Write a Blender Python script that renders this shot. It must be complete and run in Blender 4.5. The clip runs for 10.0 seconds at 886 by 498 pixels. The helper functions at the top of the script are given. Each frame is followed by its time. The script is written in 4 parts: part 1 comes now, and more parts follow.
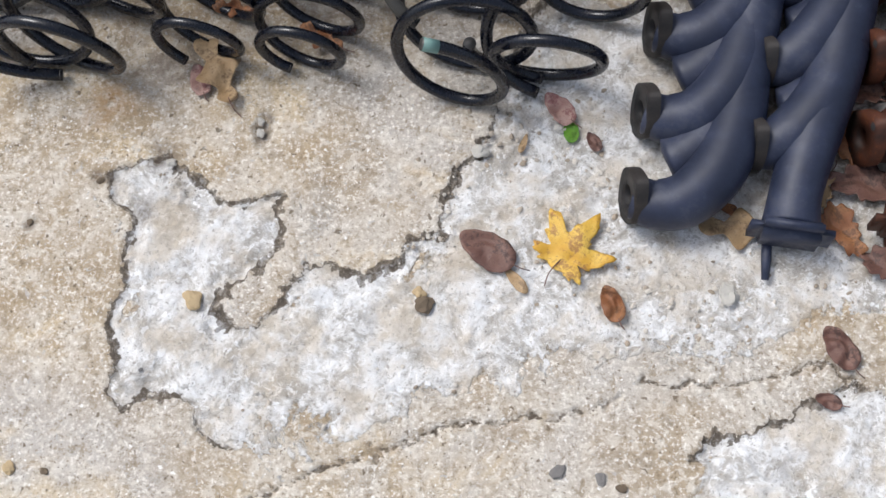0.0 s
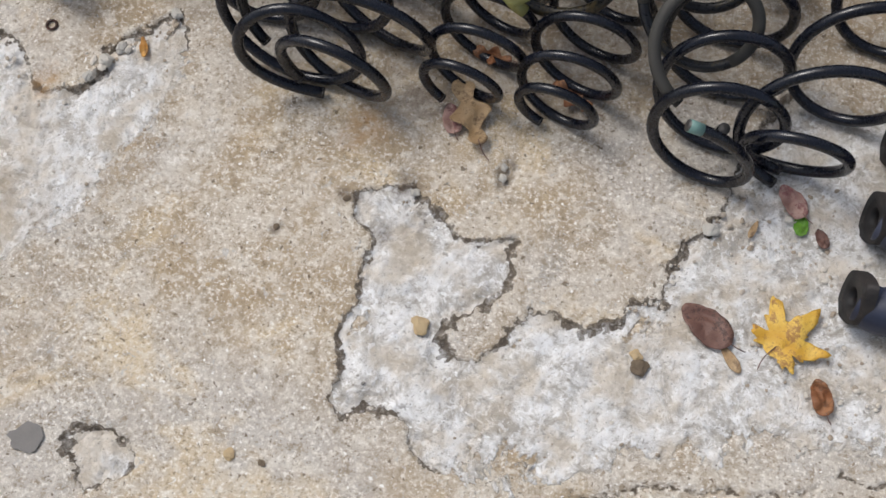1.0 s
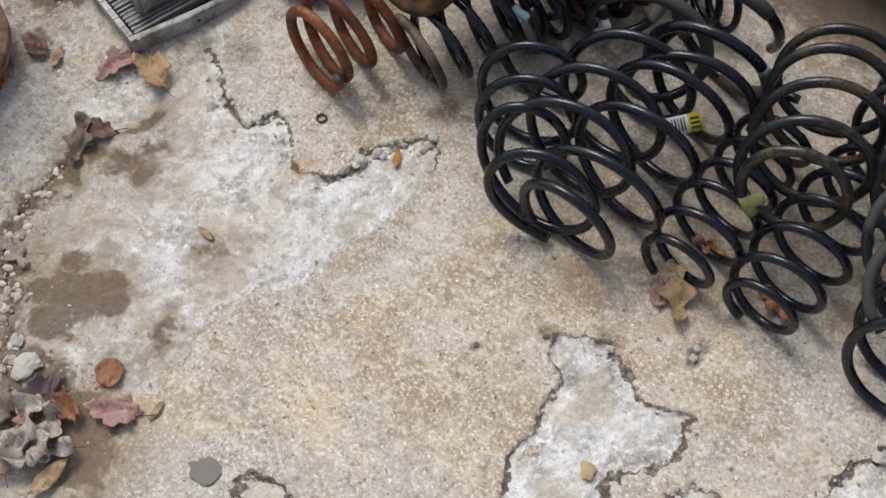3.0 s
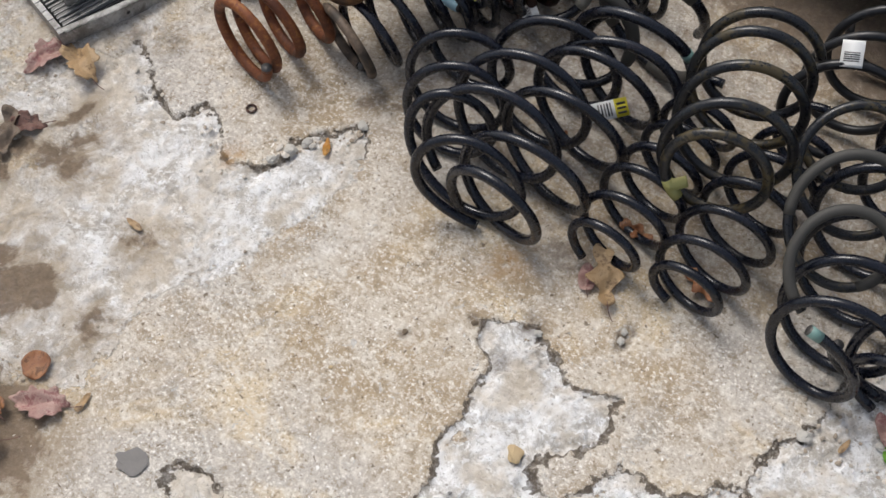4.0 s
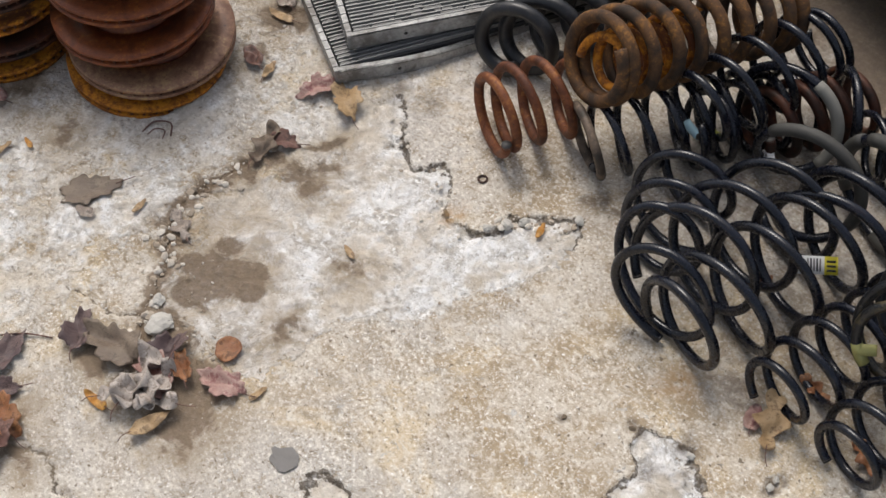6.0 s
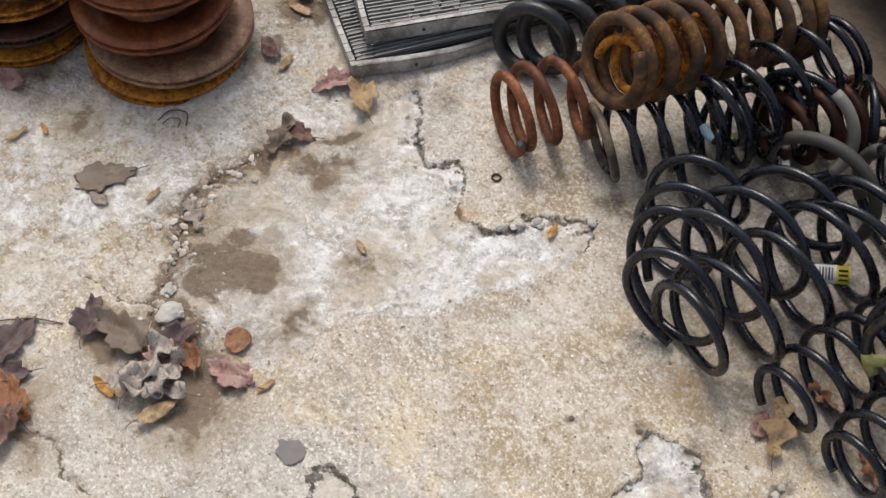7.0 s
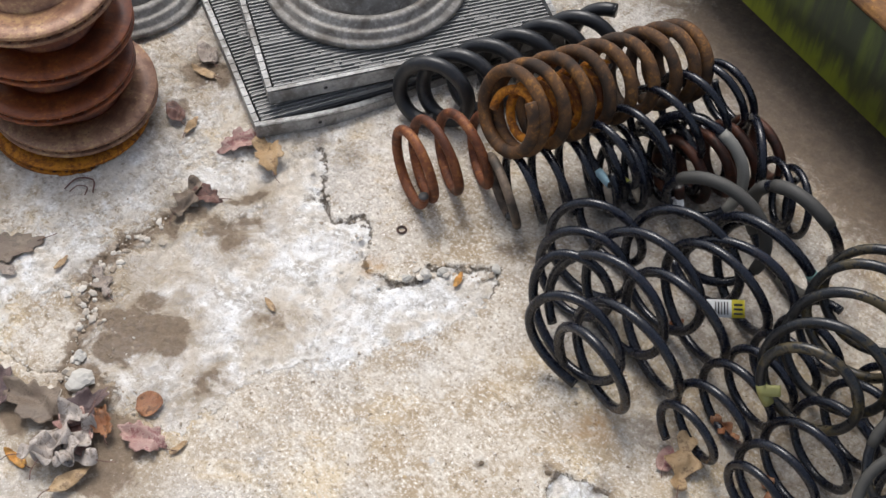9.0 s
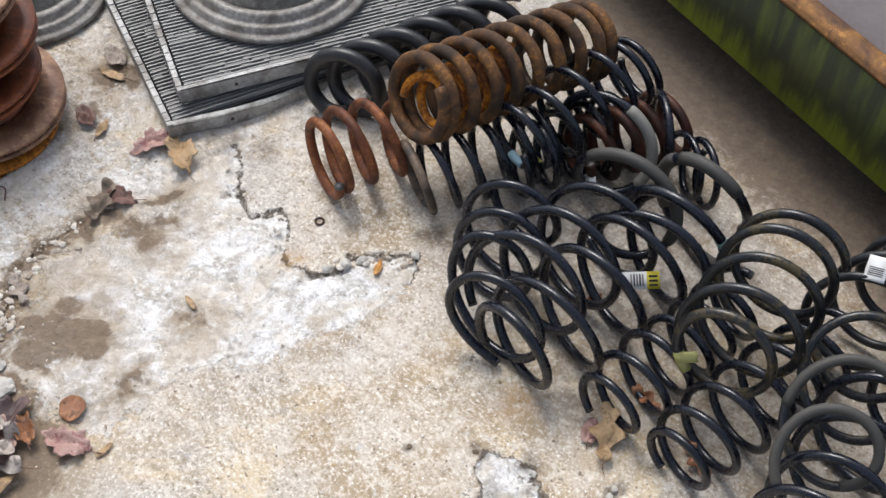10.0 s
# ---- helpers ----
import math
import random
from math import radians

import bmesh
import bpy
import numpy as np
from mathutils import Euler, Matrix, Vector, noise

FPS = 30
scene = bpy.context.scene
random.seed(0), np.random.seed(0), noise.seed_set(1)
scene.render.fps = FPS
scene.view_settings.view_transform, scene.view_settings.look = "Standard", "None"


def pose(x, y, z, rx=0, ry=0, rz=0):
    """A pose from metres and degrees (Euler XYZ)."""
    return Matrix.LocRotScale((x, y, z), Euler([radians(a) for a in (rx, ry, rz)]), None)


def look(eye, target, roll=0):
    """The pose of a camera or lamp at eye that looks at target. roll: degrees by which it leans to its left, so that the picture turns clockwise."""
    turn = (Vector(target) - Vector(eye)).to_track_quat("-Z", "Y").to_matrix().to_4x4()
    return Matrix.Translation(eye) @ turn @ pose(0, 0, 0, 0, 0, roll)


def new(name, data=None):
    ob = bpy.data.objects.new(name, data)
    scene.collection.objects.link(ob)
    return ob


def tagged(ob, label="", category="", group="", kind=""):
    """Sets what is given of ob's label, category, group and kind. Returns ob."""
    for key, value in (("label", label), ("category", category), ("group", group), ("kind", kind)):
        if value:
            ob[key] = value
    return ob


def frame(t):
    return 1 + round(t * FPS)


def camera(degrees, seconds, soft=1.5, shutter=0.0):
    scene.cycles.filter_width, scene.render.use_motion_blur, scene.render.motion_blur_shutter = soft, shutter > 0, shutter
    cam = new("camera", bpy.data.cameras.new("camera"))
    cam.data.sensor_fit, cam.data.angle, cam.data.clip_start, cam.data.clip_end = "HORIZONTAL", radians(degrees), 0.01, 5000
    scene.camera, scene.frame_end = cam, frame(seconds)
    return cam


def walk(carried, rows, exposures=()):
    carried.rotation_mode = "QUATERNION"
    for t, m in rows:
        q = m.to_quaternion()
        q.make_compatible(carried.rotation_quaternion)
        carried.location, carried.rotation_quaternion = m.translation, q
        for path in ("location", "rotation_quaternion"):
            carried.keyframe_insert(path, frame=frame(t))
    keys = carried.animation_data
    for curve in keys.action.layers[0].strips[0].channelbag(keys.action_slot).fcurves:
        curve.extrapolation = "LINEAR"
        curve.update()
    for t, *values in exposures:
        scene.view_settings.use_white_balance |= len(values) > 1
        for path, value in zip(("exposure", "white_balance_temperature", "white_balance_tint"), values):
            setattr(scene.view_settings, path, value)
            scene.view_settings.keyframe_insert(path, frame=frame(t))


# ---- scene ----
cam = camera(40.0, 10.0)
PATH = [
    (0, (0.115, 0.19, 1.501), (-0.02, 0.792, -0.402), -11.9),
    (0.5, (0.031, 0.208, 1.537), (-0.098, 0.826, -0.36), -7.6),
    (0.8, (0.027, 0.196, 1.547), (-0.199, 0.821, -0.339), -11.6),
    (1, (-0.109, 0.18, 1.604), (-0.34, 0.802, -0.282), -9.8),
    (1.2, (-0.192, 0.173, 1.637), (-0.425, 0.799, -0.248), -7.7),
    (1.5, (-0.244, 0.108, 1.674), (-0.57, 0.802, -0.174), -9.6),
    (2, (-0.24, 0.099, 1.692), (-0.607, 0.832, -0.133), -11.1),
    (2.2, (-0.24, 0.086, 1.701), (-0.627, 0.859, -0.102), -8.3),
    (3.3, (-0.219, -0.003, 1.693), (-0.671, 0.847, -0.061), -0.9),
    (3.5, (-0.202, -0.001, 1.69), (-0.657, 0.837, -0.068), -1.5),
    (4, (-0.159, 0.02, 1.689), (-0.57, 0.888, -0.065), 0.2),
    (4.5, (-0.104, -0.034, 1.705), (-0.64, 0.846, -0.009), 5.3),
    (4.6, (-0.097, -0.047, 1.7), (-0.683, 0.819, -0.004), 4.2),
    (5, (-0.081, -0.072, 1.722), (-0.732, 0.802, 0.045), 3.5),
    (5.5, (-0.066, -0.07, 1.723), (-0.773, 0.802, 0.067), 3.3),
    (6, (-0.065, -0.058, 1.726), (-0.866, 0.758, 0.085), -0.4),
    (6.2, (-0.073, -0.062, 1.715), (-0.891, 0.739, 0.076), -1.0),
    (7.5, (-0.069, -0.058, 1.739), (-0.865, 0.747, 0.09), 1.4),
    (8, (-0.061, -0.052, 1.744), (-0.876, 0.779, 0.118), 0.9),
    (8.5, (-0.044, -0.031, 1.763), (-0.846, 0.836, 0.149), 1.6),
    (9, (-0.012, -0.022, 1.768), (-0.796, 0.884, 0.167), 1.4),
    (9.5, (0.03, -0.016, 1.761), (-0.713, 0.915, 0.154), 0.4),
    (10, (0.027, -0.028, 1.766), (-0.673, 0.949, 0.168), 2.5),
]
EXPOSURES = [(0, 0.34, 6250, 10), (0.5, 0.04, 6300, 10), (1, 0.06, 6450, 10), (1.5, -0.04, 6450, 10), (2, 0.0, 6450, 10), (3.5, 0.20, 6500, 10), (4.5, 0.26, 6550, 10), (5.5, 0.26, 6650, 10), (7.5, 0.28, 6650, 10),
             (8.5, 0.34, 6550, 10), (9, 0.48, 6400, 10), (9.5, 0.55, 6350, 10), (10, 0.60, 6300, 10)]
walk(cam, [(t, look(eye, target, roll)) for t, eye, target, roll in PATH], EXPOSURES)

# ---- world and light: a bright overcast day ----
world = bpy.data.worlds.new("world")
scene.world = world
world.use_nodes = True
wn, wl = world.node_tree.nodes, world.node_tree.links
sky = wn.new("ShaderNodeTexSky")
sky.sky_type = 'NISHITA'
sky.sun_disc = False
SUN_EL, SUN_AZ = radians(58), radians(-60)
sky.sun_elevation, sky.sun_rotation = SUN_EL, SUN_AZ
sky.dust_density, sky.air_density, sky.ozone_density = 4.0, 1.0, 1.0
hsv = wn.new("ShaderNodeHueSaturation")
hsv.inputs["Saturation"].default_value = 0.58
wl.new(sky.outputs[0], hsv.inputs["Color"])
wl.new(hsv.outputs[0], wn["Background"].inputs["Color"])
wn["Background"].inputs["Strength"].default_value = 0.12
sun = new("sun", bpy.data.lights.new("sun", 'SUN'))
sun.data.energy, sun.data.angle, sun.data.color = 1.35, radians(24), (1.0, 0.98, 0.95)
sun_way = Vector((math.sin(SUN_AZ) * math.cos(SUN_EL), math.cos(SUN_AZ) * math.cos(SUN_EL), math.sin(SUN_EL)))
sun.matrix_world = look(sun_way * 10, (0, 0, 0))


# ---- materials ----
class Nodes:
    """A short way to write node trees."""

    def __init__(self, name):
        self.mat = bpy.data.materials.new(name)
        self.mat.use_nodes = True
        self.t = self.mat.node_tree
        self.n = self.t.nodes
        self.bsdf = self.n["Principled BSDF"]
        self.coord = self.n.new("ShaderNodeTexCoord")

    def link(self, a, b):
        self.t.links.new(a, b)

    def put(self, socket, value):
        if isinstance(value, bpy.types.NodeSocket):
            self.link(value, socket)
        else:
            socket.default_value = value

    def noise(self, scale, detail=4.0, rough=0.6, vec=None, warp=0.0):
        k = self.n.new("ShaderNodeTexNoise")
        self.link(vec or self.coord.outputs["Object"], k.inputs["Vector"])
        k.inputs["Scale"].default_value, k.inputs["Detail"].default_value, k.inputs["Roughness"].default_value = scale, detail, rough
        k.inputs["Distortion"].default_value = warp
        return k.outputs["Fac"]

    def cells(self, scale, out="Distance", vec=None):
        k = self.n.new("ShaderNodeTexVoronoi")
        self.link(vec or self.coord.outputs["Object"], k.inputs["Vector"])
        k.inputs["Scale"].default_value = scale
        return k.outputs[out]

    def attr(self, name, out="Fac"):
        k = self.n.new("ShaderNodeAttribute")
        k.attribute_name = name
        return k.outputs[out]

    def rnd(self):
        return self.n.new("ShaderNodeObjectInfo").outputs["Random"]

    def math(self, op, a, b=0.0):
        k = self.n.new("ShaderNodeMath")
        k.operation = op
        self.put(k.inputs[0], a), self.put(k.inputs[1], b)
        return k.outputs[0]

    def ramp(self, fac, lo, hi, a=0.0, b=1.0):
        k = self.n.new("ShaderNodeMapRange")
        k.interpolation_type = 'SMOOTHSTEP'
        self.put(k.inputs["Value"], fac)
        for s, v in (("From Min", lo), ("From Max", hi), ("To Min", a), ("To Max", b)):
            k.inputs[s].default_value = v
        return k.outputs["Result"]

    def mix(self, fac, a, b):
        k = self.n.new("ShaderNodeMix")
        k.data_type = 'RGBA'
        self.put(k.inputs[0], fac)
        self.put(k.inputs[6], (*a, 1) if isinstance(a, tuple) else a)
        self.put(k.inputs[7], (*b, 1) if isinstance(b, tuple) else b)
        return k.outputs[2]

    def bump(self, height, strength=0.4, distance=0.002, prior=None):
        k = self.n.new("ShaderNodeBump")
        self.put(k.inputs["Height"], height)
        k.inputs["Strength"].default_value, k.inputs["Distance"].default_value = strength, distance
        if prior:
            self.link(prior, k.inputs["Normal"])
        return k.outputs[0]

    def done(self, colour, rough=0.6, metal=0.0, normal=None, spec=0.5):
        self.put(self.bsdf.inputs["Base Color"], (*colour, 1) if isinstance(colour, tuple) else colour)
        self.put(self.bsdf.inputs["Roughness"], rough)
        self.put(self.bsdf.inputs["Metallic"], metal)
        self.put(self.bsdf.inputs["Specular IOR Level"], spec)
        if normal:
            self.link(normal, self.bsdf.inputs["Normal"])
        return self.mat


def concrete_material():
    m = Nodes("concrete")
    grit, fine, mid = m.noise(330, 2, 0.6), m.noise(150, 5, 0.75), m.noise(46, 5, 0.7, warp=0.4)
    big, huge = m.noise(9, 5, 0.7, warp=0.5), m.noise(2.0, 4, 0.6)
    # worn tan skin of the slab, blotched and gritty
    skin = m.mix(m.ramp(big, 0.40, 0.60), (0.42, 0.325, 0.215), (0.585, 0.515, 0.42))
    skin = m.mix(m.ramp(huge, 0.42, 0.60, 0, 0.75), skin, (0.53, 0.50, 0.46))
    skin = m.mix(m.ramp(m.noise(3.4, 5, 0.7, warp=0.7), 0.50, 0.64, 0, 0.75), skin, (0.66, 0.53, 0.345))
    skin = m.mix(m.ramp(m.noise(5.5, 6, 0.75, warp=1.0), 0.53, 0.66, 0, 0.6), skin, (0.36, 0.33, 0.29))
    calm = m.ramp(m.noise(11, 4, 0.65), 0.36, 0.62, 0.6, 1.0)
    skin = m.mix(m.ramp(mid, 0.50, 0.62, 0, 0.7), skin, (0.72, 0.67, 0.585))
    skin = m.mix(m.ramp(mid, 0.46, 0.34, 0, 0.75), skin, (0.32, 0.25, 0.17))
    skin = m.mix(m.math('MULTIPLY', calm, m.ramp(fine, 0.53, 0.61, 0, 0.9)), skin, (0.86, 0.82, 0.75))
    skin = m.mix(m.math('MULTIPLY', calm, m.ramp(fine, 0.455, 0.36, 0, 0.85)), skin, (0.22, 0.165, 0.105))
    skin = m.mix(m.ramp(m.noise(120, 2, 0.5), 0.67, 0.72, 0, 0.9), skin, (0.90, 0.88, 0.84))
    skin = m.mix(m.ramp(m.noise(105, 2, 0.5, warp=0.5), 0.33, 0.28, 0, 0.85), skin, (0.16, 0.12, 0.08))
    skin = m.mix(m.ramp(m.noise(75, 3, 0.6, warp=1.2), 0.64, 0.70, 0, 0.7), skin, (0.50, 0.49, 0.47))
    # grey-white broken matrix: chalky lumps, grey stones, dirty hollows
    lump, crumb = m.noise(19, 7, 0.78, warp=0.7), m.noise(95, 5, 0.75, warp=0.6)
    bare = m.mix(m.ramp(lump, 0.36, 0.60), (0.45, 0.415, 0.365), (0.86, 0.85, 0.83))
    bare = m.mix(m.ramp(crumb, 0.52, 0.59, 0, 0.75), bare, (0.95, 0.945, 0.94))
    bare = m.mix(m.ramp(crumb, 0.44, 0.35, 0, 0.5), bare, (0.30, 0.27, 0.23))
    bare = m.mix(m.ramp(m.noise(60, 2, 0.5), 0.64, 0.68, 0, 0.85), bare, (0.95, 0.95, 0.94))
    bare = m.mix(m.ramp(m.noise(130, 2, 0.5), 0.34, 0.29, 0, 0.55), bare, (0.22, 0.19, 0.16))
    bare = m.mix(m.ramp(m.noise(17, 4, 0.6, warp=1.0), 0.58, 0.70, 0, 0.65), bare, (0.47, 0.46, 0.45))
    bare = m.mix(m.ramp(m.noise(12, 4, 0.6), 0.44, 0.64, 0, 0.62), bare, (0.58, 0.49, 0.37))
    bare = m.mix(m.ramp(fine, 0.43, 0.34, 0, 0.5), bare, (0.20, 0.18, 0.15))
    bare = m.mix(m.math('MULTIPLY', m.attr("stain"), m.ramp(m.noise(7, 6, 0.75, warp=0.8), 0.44, 0.66, 0.04, 0.66)), bare, m.mix(crumb, (0.42, 0.34, 0.24), (0.78, 0.70, 0.59)))
    fray = m.math('ADD', m.math('MULTIPLY', m.math('SUBTRACT', m.noise(110, 4, 0.7), 0.5), 0.018), m.math('MULTIPLY', m.math('SUBTRACT', big, 0.5), 0.10))
    soft = m.math('SUBTRACT', 1.0, m.attr("hard"))
    edge = m.math('ADD', m.attr("spall"), m.math('ADD', m.math('MULTIPLY', m.math('SUBTRACT', m.noise(110, 4, 0.7), 0.5), 0.016), m.math('MULTIPLY', fray, m.math('MULTIPLY', soft, 2.2))))
    inside = m.ramp(edge, -0.002, 0.005)
    worn = m.math('MULTIPLY', m.attr("worn"), m.ramp(m.math('ADD', m.math('MULTIPLY', mid, 0.5), m.math('MULTIPLY', big, 0.5)), 0.40, 0.56, 0, 0.9))
    colour = m.mix(m.math('MAXIMUM', inside, worn), skin, bare)
    # dirt lodged in the broken edges and cracks, plus painted shade under the lips
    width = m.ramp(m.noise(19, 4, 0.7), 0.40, 0.64, 0.0010, 0.0078)
    rim = m.math('SUBTRACT', width, m.math('ABSOLUTE', m.math('SUBTRACT', edge, 0.0015)))
    rim = m.math('MULTIPLY', m.ramp(rim, -0.0006, 0.0012), m.attr("hard"))
    crack = m.math('ADD', m.attr("crack"), m.math('MULTIPLY', m.math('SUBTRACT', m.noise(150, 4, 0.7), 0.5), 0.007))
    rim = m.math('MAXIMUM', rim, m.math('MULTIPLY', m.ramp(crack, 0.0034, 0.0012), m.ramp(m.noise(18, 3), 0.32, 0.46)))
    colour = m.mix(m.math('MULTIPLY', rim, m.ramp(crumb, 0.42, 0.62, 0.97, 0.60)), colour, m.mix(fine, (0.04, 0.032, 0.025), (0.20, 0.16, 0.12)))
    # washed-in soil, rust, oily dust; painted shade by the beam and in hollows
    mud_and_shade = m.ramp(m.math('ADD', m.attr("mud_and_shade"), m.math('MULTIPLY', m.math('SUBTRACT', m.noise(18, 7, 0.78, warp=0.9), 0.5), 1.9)), 0.30, 0.72)
    wash = m.math('MULTIPLY', m.attr("wash"), m.ramp(m.noise(14, 6, 0.75, warp=0.8), 0.34, 0.58, 0.10, 0.85))
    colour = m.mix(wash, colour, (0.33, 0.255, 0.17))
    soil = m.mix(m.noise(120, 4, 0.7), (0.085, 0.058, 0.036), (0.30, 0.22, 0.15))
    colour = m.mix(m.math('MULTIPLY', mud_and_shade, 0.88), colour, soil)
    colour = m.mix(m.math('MULTIPLY', m.attr("rust"), m.ramp(m.noise(60, 4), 0.3, 0.6, 0, 0.8)), colour, (0.42, 0.24, 0.09))
    grime_and_shade = m.math('MULTIPLY', m.attr("grime_and_shade"), m.ramp(m.noise(40, 6, 0.75), 0.30, 0.62, 0.25, 1.0))
    colour = m.mix(m.math('MULTIPLY', grime_and_shade, 0.8), colour, m.mix(crumb, (0.06, 0.043, 0.03), (0.20, 0.155, 0.12)))
    rough_part = m.math('MULTIPLY', m.math('MAXIMUM', inside, worn), m.math('ADD', m.math('MULTIPLY', lump, 3.0), m.math('MULTIPLY', crumb, 1.6)))
    height = m.math('ADD', m.math('ADD', m.math('MULTIPLY', grit, 0.4), fine), m.math('ADD', m.math('MULTIPLY', mid, 1.2), rough_part))
    return m.done(colour, m.ramp(mud_and_shade, 0, 1, 0.9, 0.65), 0, m.bump(height, 0.65, 0.0036), 0.25)


def metal_paint(name, dark, light, rust, wear, rough=0.34):
    """Enamelled steel with dull dust and a share of rust."""
    m = Nodes(name)
    a, b = m.noise(14, 4), m.noise(120, 4, 0.7)
    col = m.mix(m.ramp(a, 0.35, 0.7), dark, light)
    spot = m.ramp(m.math('ADD', m.math('MULTIPLY', a, 0.6), m.math('MULTIPLY', b, 0.5)), 0.62 - wear * 0.25, 0.72 - wear * 0.25)
    col = m.mix(m.math('MULTIPLY', spot, min(1.0, wear * 2)), col, rust)
    return m.done(col, m.ramp(b, 0.3, 0.7, rough, rough + 0.16), 0.0, m.bump(b, 0.12, 0.0006), 0.5)


def rust_material(name, deep, mid, bright, amount=0.5, rough=0.75):
    m = Nodes(name)
    a, b = m.noise(16, 5, 0.65, warp=0.6), m.noise(110, 5, 0.7)
    col = m.mix(m.ramp(a, 0.36, 0.6), deep, mid)
    col = m.mix(m.ramp(m.math('ADD', m.math('MULTIPLY', a, 0.5), m.math('MULTIPLY', b, 0.6)), 0.72 - amount * 0.35, 0.86 - amount * 0.35), col, bright)
    col = m.mix(m.ramp(b, 0.42, 0.3, 0, 0.6), col, (0.03, 0.02, 0.016))
    return m.done(col, rough, 0.1, m.bump(b, 0.5, 0.0012), 0.35)


def leaf_material(name, base, vein, spot):
    m = Nodes(name)
    a, b = m.noise(30, 4), m.noise(160, 4, 0.7)
    col = m.mix(m.ramp(a, 0.35, 0.68), base, vein)
    col = m.mix(m.ramp(m.noise(55, 5, 0.75), 0.52, 0.62, 0, 0.8), col, spot)
    col = m.mix(m.ramp(b, 0.45, 0.35, 0, 0.5), col, spot)
    return m.done(col, 0.5, 0, m.bump(m.math('ADD', a, b), 0.8, 0.002), 0.4)


def plain(name, colour, rough=0.5, metal=0.0, vary=0.25):
    m = Nodes(name)
    a, b = m.noise(40, 4), m.noise(260, 3)
    dim = tuple(c * (1 - vary) for c in colour)
    return m.done(m.mix(m.math('ADD', m.math('MULTIPLY', a, 0.6), m.math('MULTIPLY', b, 0.4)), dim, colour), rough, metal, m.bump(b, 0.15, 0.0006))


def moss_material():
    """Green paint with algae in vertical runs."""
    m = Nodes("mossy_green_paint")
    mp = m.n.new("ShaderNodeMapping")
    m.link(m.coord.outputs["Object"], mp.inputs[0])
    mp.inputs["Scale"].default_value = (1, 1, 0.12)
    run, blotch = m.noise(34, 4, 0.6, mp.outputs[0]), m.noise(5, 4)
    col = m.mix(m.ramp(run, 0.40, 0.72), (0.022, 0.026, 0.012), (0.060, 0.075, 0.012))
    low = m.n.new("ShaderNodeSeparateXYZ")
    m.link(m.coord.outputs["Object"], low.inputs[0])
    edge = m.ramp(m.math('ADD', low.outputs[2], m.math('MULTIPLY', m.math('SUBTRACT', run, 0.5), 0.20)), 0.075, 0.0)
    col = m.mix(edge, col, (0.20, 0.25, 0.015))
    col = m.mix(m.ramp(blotch, 0.5, 0.7, 0, 0.5), col, (0.05, 0.045, 0.02))
    return m.done(col, 0.75, 0, m.bump(m.noise(150, 4), 0.3, 0.001), 0.3)


CONCRETE = concrete_material()
BLACK = metal_paint("black_enamel", (0.003, 0.004, 0.008), (0.007, 0.009, 0.017), (0.05, 0.03, 0.02), 0.08, 0.17)
BLACK_DULL = metal_paint("dull_black_enamel", (0.008, 0.0085, 0.010), (0.020, 0.021, 0.024), (0.06, 0.05, 0.04), 0.22, 0.30)
OLIVE = metal_paint("black_enamel_gone_olive", (0.006, 0.007, 0.010), (0.015, 0.016, 0.016), (0.10, 0.07, 0.02), 0.26, 0.24)
BLUEBLACK = metal_paint("blue_black_heat_paint", (0.014, 0.019, 0.040), (0.028, 0.036, 0.072), (0.07, 0.075, 0.095), 0.2, 0.44)
FLANGE_FACE = rust_material("sooty_flange_face", (0.012, 0.012, 0.013), (0.030, 0.026, 0.025), (0.065, 0.048, 0.04), 0.3, 0.6)
RUST = rust_material("brown_rust", (0.065, 0.021, 0.010), (0.175, 0.056, 0.022), (0.30, 0.12, 0.035), 0.42, 0.6)
ROTOR_RED = rust_material("red_brown_rotor_rust", (0.085, 0.022, 0.010), (0.21, 0.058, 0.020), (0.36, 0.13, 0.028), 0.36, 0.42)
WORN_END = rust_material("bare_brown_steel", (0.05, 0.04, 0.032), (0.15, 0.11, 0.08), (0.26, 0.19, 0.13), 0.4, 0.55)
RUST_GOLD = rust_material("golden_rust", (0.035, 0.022, 0.014), (0.115, 0.055, 0.022), (0.27, 0.125, 0.03), 0.42)
RUST_DARK = rust_material("dark_rust", (0.016, 0.010, 0.008), (0.075, 0.024, 0.012), (0.18, 0.06, 0.018), 0.32, 0.55)
EDGE_RUST = rust_material("brown_orange_rust", (0.07, 0.035, 0.02), (0.20, 0.095, 0.03), (0.34, 0.17, 0.04), 0.4)
RUST_ORANGE = rust_material("orange_rust", (0.10, 0.030, 0.008), (0.30, 0.10, 0.010), (0.52, 0.20, 0.015), 0.6)
RUST_FACE = rust_material("rusty_friction_face", (0.15, 0.070, 0.042), (0.30, 0.165, 0.10), (0.44, 0.28, 0.14), 0.45, 0.45)
ALU = rust_material("weathered_aluminium", (0.16, 0.145, 0.13), (0.32, 0.315, 0.30), (0.44, 0.43, 0.415), 0.5, 0.5)
TUBE = plain("dusty_tube", (0.40, 0.395, 0.38), 0.6, 0.2, 0.6)
FIN = plain("dusty_cooling_fin", (0.21, 0.205, 0.195), 0.65, 0.2, 0.6)
HOLLOW_SHADE = plain("hollow_shade", (0.035, 0.035, 0.036), 0.8)
RIM_GREY = rust_material("grey_brown_wheel_paint", (0.10, 0.085, 0.07), (0.215, 0.20, 0.18), (0.33, 0.32, 0.295), 0.45, 0.5)
